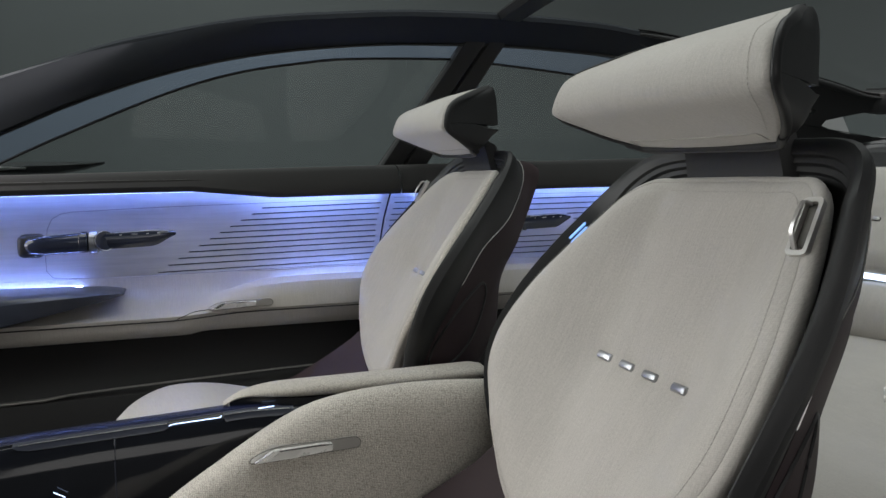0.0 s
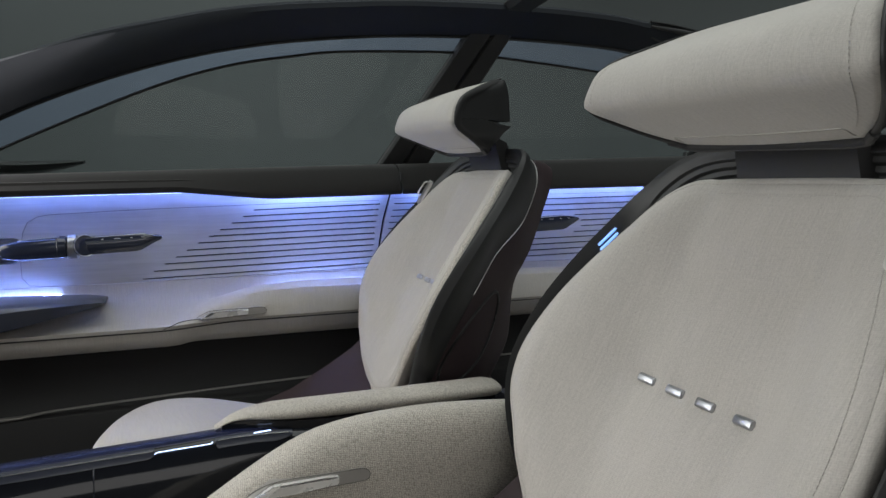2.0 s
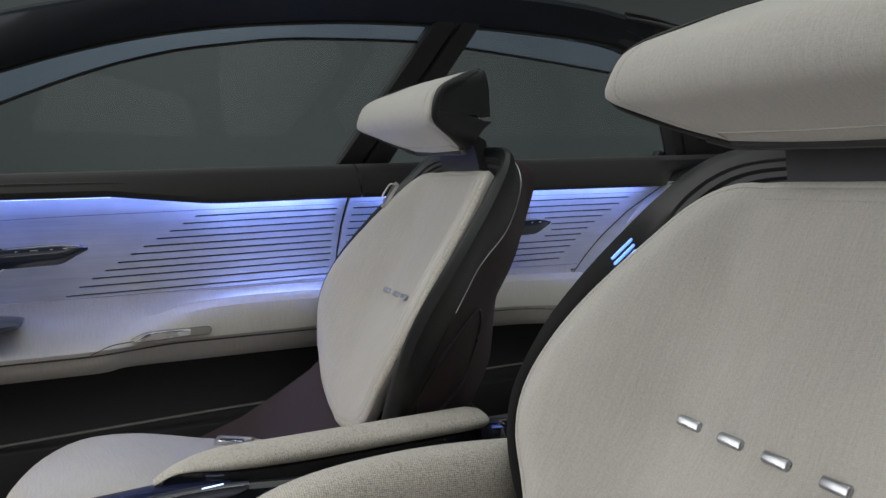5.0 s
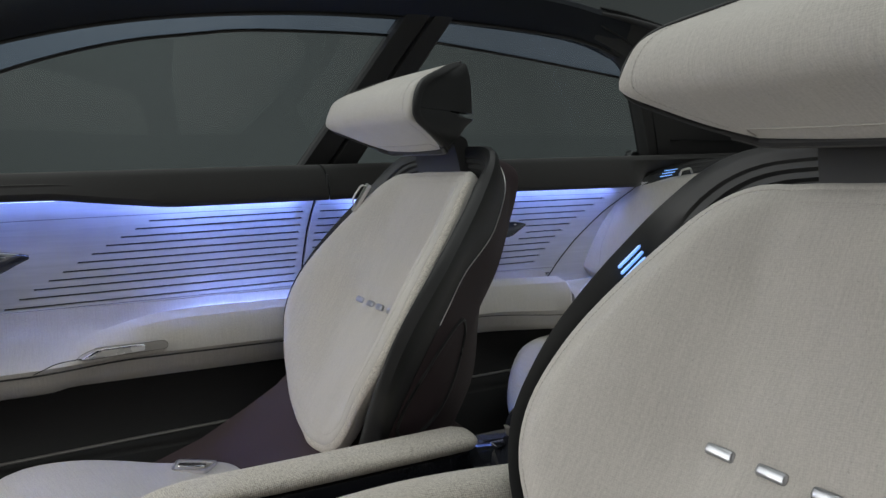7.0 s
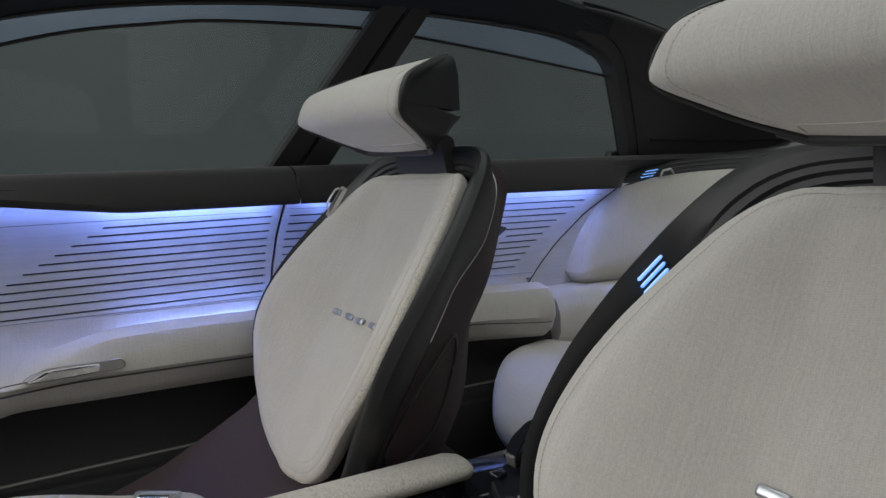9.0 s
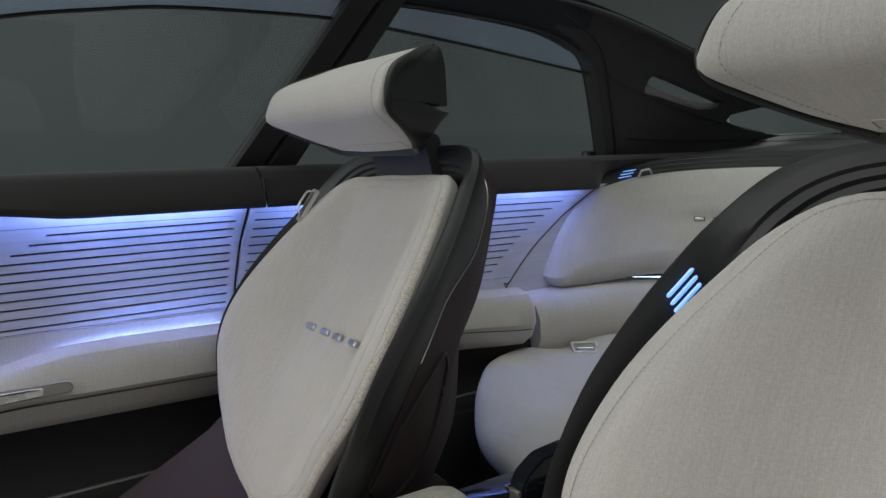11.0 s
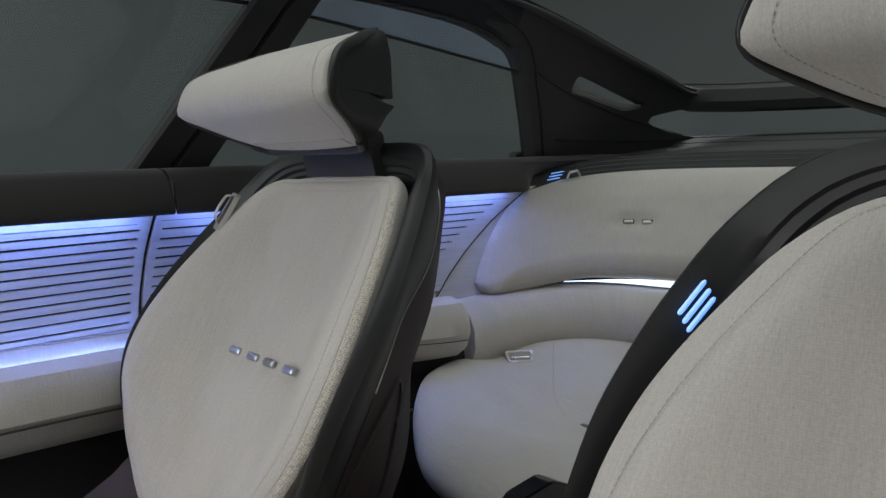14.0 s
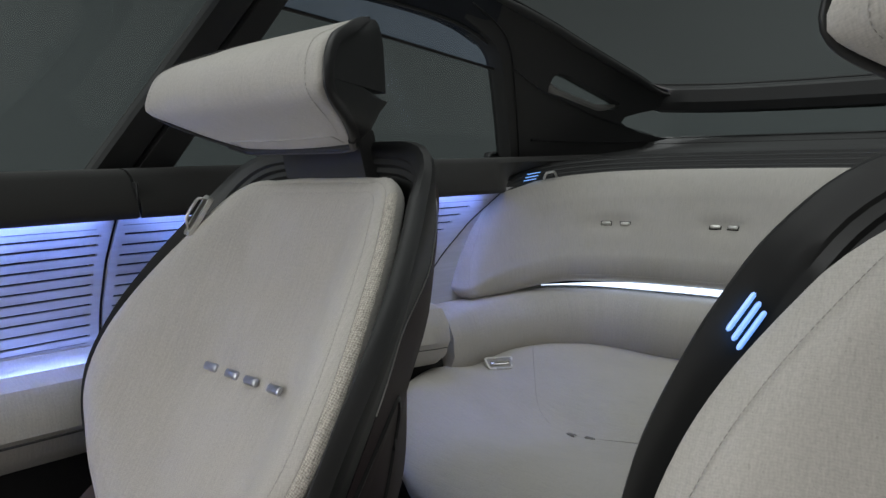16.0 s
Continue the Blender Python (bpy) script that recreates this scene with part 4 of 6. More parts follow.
# ---- front seats ----
RECLINE = radians(30)
PAD_HALF = [(0.0, 0.238), (0.08, 0.237), (0.122, 0.232), (0.148, 0.218), (0.166, 0.195), (0.190, 0.15), (0.212, 0.10), (0.228, 0.05), (0.238, 0.0), (0.238, -0.045), (0.224, -0.085), (0.198, -0.118), (0.170, -0.155), (0.130, -0.195), (0.08, -0.220), (0.035, -0.230)]
WING = [(-0.24, -0.004), (-0.20, 0.004), (-0.15, 0.034), (-0.10, 0.056), (-0.05, 0.067), (0.0, 0.066), (0.05, 0.060), (0.10, 0.050), (0.15, 0.038), (0.20, 0.029), (0.24, 0.012)]
RIM_HALF = [(0.0, 0.275), (0.09, 0.274), (0.158, 0.266), (0.201, 0.245), (0.234, 0.20), (0.251, 0.15), (0.261, 0.10), (0.267, 0.05), (0.266, 0.0), (0.262, -0.05), (0.243, -0.10), (0.208, -0.15), (0.163, -0.20), (0.107, -0.236), (0.05, -0.25)]
RIM_OTHER = [(0.0, 0.275), (0.09, 0.274), (0.146, 0.269), (0.175, 0.248), (0.196, 0.20), (0.218, 0.15), (0.238, 0.10), (0.251, 0.05), (0.256, 0.0), (0.254, -0.05), (0.243, -0.10), (0.208, -0.15), (0.163, -0.20), (0.107, -0.236), (0.05, -0.25)]
RIM_D = [(-0.25, -0.045), (-0.20, -0.02), (-0.15, 0.018), (-0.10, 0.043), (-0.05, 0.054), (0.0, 0.054), (0.05, 0.046), (0.10, 0.038), (0.15, 0.026), (0.20, 0.014), (0.25, 0.010), (0.29, 0.014)]
BACK_HALF = [(0.0, 0.300), (0.055, 0.296), (0.090, 0.268), (0.115, 0.210), (0.138, 0.15), (0.156, 0.09), (0.171, 0.02), (0.179, -0.06), (0.182, -0.14), (0.180, -0.23), (0.168, -0.31), (0.12, -0.36), (0.06, -0.37)]


def both_sides(half, other):
    """Mirror a half outline (top to bottom) into a closed loop."""
    bottom = [(0.0, half[-1][1] - 0.004)]
    return [*half, *bottom, *[(-v, s) for v, s in reversed(other[1:])]]


def outline(half, count, other=None):
    return smooth_line([(v, s, 0) for v, s in both_sides(half, other or half)], count, closed=True)


def buckle(m, parent, long, wide, material, deep=0.005):
    """A flat metal frame with rounded corners, wider along one side, round a sunk well with a bar in it."""
    def loop(k, r):
        a, b = long / 2 - k, wide / 2 - k
        return [(x + r * math.cos(q), y + r * math.sin(q)) for x, y, q0 in ((a - r, b - r, 0), (r - a, b - r, 90), (r - a * 0.86, r - b, 180), (a * 0.86 - r, r - b, 270)) for q in [radians(q0 + 22.5 * i) for i in range(5)]]

    bm = filled([loop(0, 0.006), loop(0.0042, 0.004)], lambda a, b: m @ Vector((a, b, 0.0022)), m.to_3x3() @ Vector((0, 0, -deep)))
    ring = part("buckle_frame", bm, material, parent, "satin metal buckle frame")
    part("buckle_well", filled([loop(0.004, 0.004)], lambda a, b: m @ Vector((a, b, 0.0004)), m.to_3x3() @ Vector((0, 0, -0.003))), PLATE, ring)
    part("buckle_bar", rounded_box(long * 0.66, wide * 0.26, 0.005, 0.002, m @ Matrix.Translation((0, -wide * 0.07, 0.0022))), CHROME, ring)


def front_seat(yc, sign, x0=0.437, label_extra=""):
    """sign: +1 where the outboard side lies towards +y."""
    t = base("front_seat", x0 + 0.05, yc, FLOOR, "light grey wool lounge seat with a dark shell and wedge headrest", "car seat", "front seats")
    su, co = math.sin(RECLINE), math.cos(RECLINE)
    z0 = 0.875

    def at(v, s, d):
        d -= 0.05 * v                     # the seat is turned a little outwards
        return Vector((x0 + s * su - d * co, yc + v, z0 + s * co + d * su))

    count = 120
    edge = outline(PAD_HALF, count)
    widths = sorted((s, abs(v)) for v, s in PAD_HALF)

    BARS = (0.071, 0.024, -0.021, -0.072)

    def pad_depth(v, s):
        w = max(lerp_table(widths, s), 0.03)
        wing = smooth_table(WING, s) * max(ease(0.30, 0.94, abs(v) / w), 0.42 * ease(0.08, 0.23, s))
        dip = -0.004 * math.exp(-((s / 0.030) ** 2)) * ease(0.17, 0.09, abs(v))
        for b in BARS:
            dip -= 0.0045 * math.exp(-(((v - b) / 0.016) ** 2 + (s / 0.012) ** 2))
        wrinkle = 0.0012 * noise.noise(Vector((v * 14 + sign, s * 14, 3))) + 0.0005 * noise.noise(Vector((v * 60, s * 25, 7 + sign)))
        return wing + dip + wrinkle

    rings, uvs = [], []
    roll = ((0.030, -0.036), (0.012, -0.031), (0.005, -0.027), (0.0018, -0.0215), (0.0004, -0.0160), (0.0, -0.0110), (0.0012, -0.0078), (0.0046, -0.0050), (0.0085, -0.0036), (0.0100, -0.0038), (0.0115, -0.0026), (0.017, -0.0010), (0.0215, -0.0004), (0.0240, -0.0006), (0.0265, 0.0))
    for inset, drop in roll:
        ring, us = [], []
        for p in edge:
            k = 1 - inset / p.length
            k0 = 1 - 0.0265 / p.length
            v, s = p.x * k, p.y * k
            # the flank on the inboard side of the near seat reaches out and back to the rim
            reach = 0.021 * ease(-0.13, 0.10, s) * ease(0.236, 0.17, s) * ease(0.06, 0.13, v) * max(1 - inset / 0.0265, 0) if sign < 0 else 0.0
            v += reach
            ring.append(at(v, s, pad_depth(p.x * k0, p.y * k0) + drop - 0.62 * reach))
            us.append((v + drop * 0.7, s + drop * 0.7))
        rings.append(ring)
        uvs.append(us)
    for k in [x ** 0.85 * 0.86 for x in steps(1.0, 0.0, 26)]:
        ring, us = [], []
        for p in edge:
            v, s = p.x * k, p.y * k
            ring.append(at(v, s, pad_depth(v, s)))
            us.append((v, s))
        rings.append(ring)
        uvs.append(us)
    bm = loft(rings, uv=uvs)
    bmesh.ops.remove_doubles(bm, verts=bm.verts, dist=1e-6)
    pad = part("back_pad", bm, WOOL, t, "light grey woven wool back cushion")
    # coarser woven band round the edge that faces the camera's side of the car
    keep = [i for i, p in enumerate(edge) if p.x < 0.03 and p.y < 0.215] if sign > 0 else []
    band, band_uv, run = [], [], 0.0
    for n, i in enumerate(keep):
        if n:
            run += (edge[i] - edge[keep[n - 1]]).length
        hub = at(0, 0, -0.04)
        band.append([rings[k][i] + (rings[k][i] - hub).normalized() * 0.0007 for k in range(5, 10)])
        band_uv.append([(run, 0.004 * k) for k in range(5, 10)])
    if band:
        part("side_band", loft(band, closed=False, uv=band_uv), BOUCLE, pad, "coarser woven edge band", crease=80)
    fine_edge = outline(PAD_HALF, 300)
    for inset, drop in ((0.0242, -0.0004), (0.0102, -0.0035)):
        pts = []
        for p in fine_edge:
            if inset > 0.02 and p.x > 0.10:
                continue
            k, k0 = 1 - inset / p.length, 1 - 0.0265 / p.length
            pts.append(at(p.x * k, p.y * k, pad_depth(p.x * k0, p.y * k0) + drop))
        part("stitching", dashes(pts, 0.0034, 0.0012, 0.00042), THREAD, pad)

    # four metal bars in the pad
    for v in BARS:
        bar = rounded_box(0.0255, 0.0095, 0.0056, 0.0027, None, 3)
        left, right, mid = at(v + 0.012, 0, pad_depth(v + 0.012, 0)), at(v - 0.012, 0, pad_depth(v - 0.012, 0)), at(v, 0, pad_depth(v, 0))
        ax = (at(v + 0.02, 0, pad_depth(v + 0.02, 0.03)) - at(v - 0.02, 0, pad_depth(v - 0.02, 0.03))).normalized()
        ay = Vector((su, 0, co))
        ay = (ay - ax * ay.dot(ax)).normalized()
        az = ax.cross(ay)
        az = az if az.x < 0 else -az
        turn = Matrix((ay.cross(az), ay, az)).transposed().to_4x4()
        bmesh.ops.transform(bar, matrix=Matrix.Translation((left + right + mid) / 3 + az * (0.0016 + (0.0026 if sign > 0 and v < 0 else 0.0) + (0.0030 if sign > 0 and v < -0.05 else 0.0))) @ turn, verts=bar.verts)
        part("metal_bar", bar, BAR, pad, "small blue-grey metal bar")

    # belt guide at the outboard shoulder: a flat frame on the pad and a bent bail that stands off it
    def on_pad(v, s, up):
        w = lerp_table(widths, s)
        return at(sign * v, s, smooth_table(WING, s) + up - 0.010 * ease(w - 0.03, w, v))

    mid, high = at(sign * 0.1765, 0.1645, 0.036), at(sign * 0.1715, 0.1965, 0.036)
    up_axis = (high - mid).normalized()
    out_axis = (at(0, 0, 1) - at(0, 0, 0) + Vector((0, sign * 0.10, 0))).normalized()
    out_axis = (out_axis - up_axis * out_axis.dot(up_axis)).normalized()
    side_axis = up_axis.cross(out_axis)

    def spot(a, b, c):
        return mid + side_axis * a + up_axis * b + out_axis * c

    def lozenge(w, h, r):
        return [(x0 + r * math.cos(q), y0 + r * math.sin(q)) for x0, y0, q0 in ((w - r, h - r, 0), (r - w, h - r, 90), (r - w, r - h, 180), (w - r, r - h, 270)) for q in [radians(q0 + 22.5 * k) for k in range(5)]]

    bm = filled([lozenge(0.0098, 0.0278, 0.0052), lozenge(0.0061, 0.0232, 0.0028)], lambda a, b: spot(a, b, 0.0068), out_axis * -0.006)
    bmesh.ops.bevel(bm, geom=[e for e in bm.edges if len(e.link_faces) == 2 and e.calc_face_angle(0) > 1.2], offset=0.0008, segments=2, affect="EDGES")
    guide = part("belt_guide", bm, METAL, t, "brushed metal belt guide frame")
    # Darker metal paints the shading inside the frame.
    part("guide_well", filled([lozenge(0.0064, 0.0236, 0.0028)], lambda a, b: spot(a, b, 0.0012), out_axis * -0.002), DULL, guide)
    path = [(0.0222, 0.003), (0.0212, 0.0105), (0.0190, 0.0138), (0.0150, 0.0150), (0.0, 0.0158), (-0.0090, 0.0152), (-0.0122, 0.0132), (-0.0180, 0.0072), (-0.0222, 0.0030)]
    band = []
    for i, (bb, c) in enumerate(path):
        p0, p1 = path[max(i - 1, 0)], path[min(i + 1, len(path) - 1)]
        tx, tc = p1[0] - p0[0], p1[1] - p0[1]
        n = math.hypot(tx, tc)
        nb, nc = -tc / n * 0.0014, tx / n * 0.0014
        band.append([spot(a, bb + nb * e, c + nc * e) for a, e in ((-0.0056, -0.7), (-0.0051, -1), (-0.0018, -1), (-0.0013, -0.7), (-0.0013, 0.7), (-0.0018, 1), (-0.0051, 1), (-0.0056, 0.7))])
    part("bail", loft(band, cap=(True, True)), METAL, guide, "bent metal bail")

    # shell: a valley beside the pad with stepped ribs at the top, a lip, sides that slope back, then the leather back
    rim_o, back_o = outline(RIM_HALF, count, RIM_OTHER), outline(BACK_HALF, count)

    def rim_d(p):
        return smooth_table(RIM_D, p.y)

    def inner(k, deep, wide, tight):
        out = []
        for a, b in zip(edge, rim_o):
            d = tight + (wide - tight) * ease(-0.06, 0.06, b.x)
            out.append(at(a.x + (b.x - a.x) * k, a.y + (b.y - a.y) * k, d + (deep - d) * ease(0.165 + 0.04 * ease(0.0, -0.10, b.x), 0.245 + 0.02 * ease(0.0, -0.10, b.x), b.y) + rim_d(b)))
        return out

    def outer(m, d, grow=0.0):
        return [at(a.x + (b.x - a.x) * m + a.x / a.length * grow, a.y + (b.y - a.y) * m + a.y / a.length * grow, rim_d(a) * (1 - m) + d - 0.02 * ease(0.1, 0.2, a.y) * min(m * 2, 1) * (1.6 - m) - 0.035 * ease(0.09, -0.06, a.y) * ease(0.5, 1.0, m)) for a, b in zip(rim_o, back_o)]

    rings = []
    for row in ((-0.5, -0.034, -0.036, -0.016), (0.0, -0.028, -0.033, -0.006), (0.08, -0.025, -0.030, -0.004), (0.20, -0.022, -0.026, -0.003), (0.23, -0.017, -0.0255, -0.0025), (0.36, -0.015, -0.026, 0.001), (0.39, -0.010, -0.0255, 0.003), (0.52, -0.008, -0.022, 0.0075),
                (0.55, -0.004, -0.0205, 0.008), (0.66, -0.002, -0.0145, 0.0095), (0.74, 0.0, -0.0095, 0.0095), (0.80, 0.0005, -0.0055, 0.0085), (0.93, 0.001, 0.001, 0.005), (0.99, -0.0015, -0.0015, -0.0015)):
        rings.append(inner(*row))
    rings += [outer(0.0, -0.005, 0.0015), outer(0.03, -0.012, 0.0015), outer(0.25, -0.020), outer(0.47, -0.030, 0.001), outer(0.50, -0.040, -0.010)]
    part("shell_rim", loft(rings), SATIN, t, "dark satin shell rim with stepped ribs")
    back = [outer(0.44, -0.034, -0.006), outer(0.475, -0.031, 0.001), outer(0.70, -0.050, 0.004), outer(0.90, -0.066, 0.003), outer(1.0, -0.080, 0.0)]
    for k, d in ((0.90, -0.092), (0.78, -0.104), (0.62, -0.116), (0.45, -0.125), (0.25, -0.130), (0.02, -0.132)):
        back.append([at(p.x * k, p.y * k, d - 0.035 * ease(0.09, -0.06, p.y)) for p in back_o])
    bm = loft(back, cap=(False, True))
    tree = BVHTree.FromBMesh(bm)
    shell = part("back_shell", bm, AUBERGINE, t, "dark aubergine leather back shell")
    line = outer(0.472, -0.0300, 0.0018)
    keep = [i for i, p in enumerate(rim_o) if p.y > 0.035]
    first = min(i for i in keep if i > count // 2)
    part("edge_line", tube([line[i % count] for i in range(first, first + len(keep))], 0.0009, 5), METAL, shell, "thin pale metal edge line")
    # pockets let into both flanks of the back
    for sgn in (-1, 1):
        wide_loop = ((0.494, 0.895), (0.470, 0.880), (0.440, 0.855), (0.408, 0.820), (0.380, 0.782), (0.365, 0.748), (0.372, 0.726), (0.400, 0.726), (0.438, 0.748), (0.472, 0.787), (0.495, 0.832), (0.504, 0.872))
        for shrink in (1.0, 0.9, 0.8, 0.7, 0.6, 0.5):
            loop = smooth_line([(0.450 + (a - 0.450) * shrink, 0.825 + (b - 0.825) * shrink, 0) for a, b in wide_loop], 40, closed=True)
            ring = []
            for p in loop:
                spot = tree.ray_cast(Vector((p.x + x0 - 0.437, yc + sgn * 0.6, p.y)), Vector((0, -sgn, 0)))[0]
                if spot is not None:
                    ring.append(spot)
            if len(ring) == 40:
                break
        if len(ring) == 40:
            for _ in range(3):
                ring = [(ring[i - 1] + ring[i] * 2 + ring[(i + 1) % 40]) / 4 for i in range(40)]
            mid = sum(ring, Vector()) / 40
            part("pocket_border", tube(ring, 0.0030, 6, closed=True), BLACK, shell, "dark recessed pocket border")
            out = Vector((0, sgn * 0.0006, 0))
            rows = [[mid + (p - mid) * k + out + Vector((0, sgn * 0.003 * (1 - k * k), 0)) for p in ring] for k in (0.97, 0.8, 0.55, 0.3, 0.02)]
            part("pocket_panel", loft(rows, cap=(False, True)), AUBERGINE, shell, "aubergine leather pocket panel")

    # three lit bars on the wall of the valley at the inboard shoulder
    def wall(k, d, s):
        v0, v1 = lerp_table(widths, s), lerp_table(sorted((q, abs(p)) for p, q in (RIM_HALF if sign < 0 else RIM_OTHER)), s)
        return at(-sign * (v0 + (v1 - v0) * k), s, smooth_table(RIM_D, s) + d)

    for k, d, s0 in ((0.74, -0.0082, 0.157), (0.66, -0.0130, 0.1525), (0.58, -0.0175, 0.148)):
        a, b = wall(k, d, s0), wall(k, d, s0 - 0.029)
        if sign < 0:
            part("light_bar", tube([a, a.lerp(b, 0.06), a.lerp(b, 0.94), b], [0.001, 0.0018, 0.0018, 0.001], 8), LED_BLUE, t, "glowing blue marker bar")

    # lower bucket in dark leather that carries the pad and sweeps forward under the seat cushion
    rings = []
    for x, z, w, h in ((0.43, 0.80, 0.15, 0.0), (0.405, 0.745, 0.175, 0.01), (0.365, 0.685, 0.200, 0.02), (0.315, 0.63, 0.222, 0.035), (0.24, 0.59, 0.232, 0.03), (0.14, 0.565, 0.232, 0.02), (0.03, 0.555, 0.228, 0.01), (-0.08, 0.55, 0.215, 0.0)):
        ring = []
        for k in range(17):
            u = -1 + k / 8
            ring.append(Vector((x + x0 - 0.437 - 0.03 * abs(u) ** 3, yc + w * u, z + h * abs(u) ** 2.2)))
        for k in range(17):
            u = 1 - k / 8
            dx = 0.10 * ease(0.25, 0.45, x)
            ring.append(Vector((x + x0 - 0.437 + dx, yc + w * 0.94 * u, z - 0.10 - 0.06 * ease(0.45, 0.2, x))))
        rings.append(ring)
    part("bucket", loft(rings, cap=(True, True)), AUBERGINE, t, "dark aubergine leather seat bucket")
    part("pedestal", rounded_box(0.36, 0.34, 0.22, 0.03, Matrix.Translation((x0 - 0.28, yc, FLOOR + 0.109))), BLACK, t)

    # seat cushion
    fc = smooth_line([(a, b, 0) for a, b in ((-0.165, 0.0), (-0.160, 0.09), (-0.13, 0.165), (-0.07, 0.21), (0.02, 0.205), (0.14, 0.185), (0.25, 0.15), (0.285, 0.0), (0.25, -0.15), (0.14, -0.185), (0.02, -0.205), (-0.07, -0.21), (-0.13, -0.165), (-0.160, -0.09))], 64, closed=True)
    rings, uvs = [], []

    def seat_z(x, y):
        return 0.602 + 0.012 * (abs(y) / 0.2) ** 2 + 0.002 - 0.003 * ease(0.07, 0.19, x) + 0.024 * math.exp(-(((x + 0.005) / (0.115 if x > -0.005 else 0.17)) ** 2))

    for k, dz in ((0.95, -0.075), (0.995, -0.062), (1.0, -0.045), (0.992, -0.026), (0.97, -0.012), (0.93, -0.003), (0.88, 0), (0.75, 0), (0.6, 0), (0.45, 0), (0.3, 0), (0.15, 0), (0.0, 0)):
        rings.append([Vector((x0 - 0.437 + 0.06 + (p.x - 0.06) * k, yc + p.y * k, seat_z(0.06 + (p.x - 0.06) * k, p.y * k) + dz)) for p in fc])
        uvs.append([(p.x * k + dz, p.y * k + dz) for p in fc])
    bm = loft(rings, uv=uvs)
    bmesh.ops.remove_doubles(bm, verts=bm.verts, dist=1e-6)
    cush = part("seat_cushion", bm, WOOL, t, "light grey woven wool seat cushion")
    m = Matrix.Translation((x0 - 0.437 + 0.180, yc + 0.142 * sign, seat_z(0.18, 0.142) + 0.0015)) @ pose(0, 0, 0, 0, 0, -33 * sign)
    buckle(m, cush, 0.068, 0.040, METAL)

    # neck and headrest
    neck = []
    for s, d, w, th in ((0.18, -0.036, 0.090, 0.012), (0.225, -0.022, 0.086, 0.014), (0.255, 0.004, 0.084, 0.016), (0.282, 0.030, 0.080, 0.018)):
        neck.append([at(a * w, s, d + b * th) for a, b in ((-1, -0.6), (-0.9, 1), (0.9, 1), (1, -0.6), (0.9, -1), (-0.9, -1))])
    part("neck", loft(neck, cap=(True, True)), SATIN, t)
    headrest(t, x0, yc)
    return t


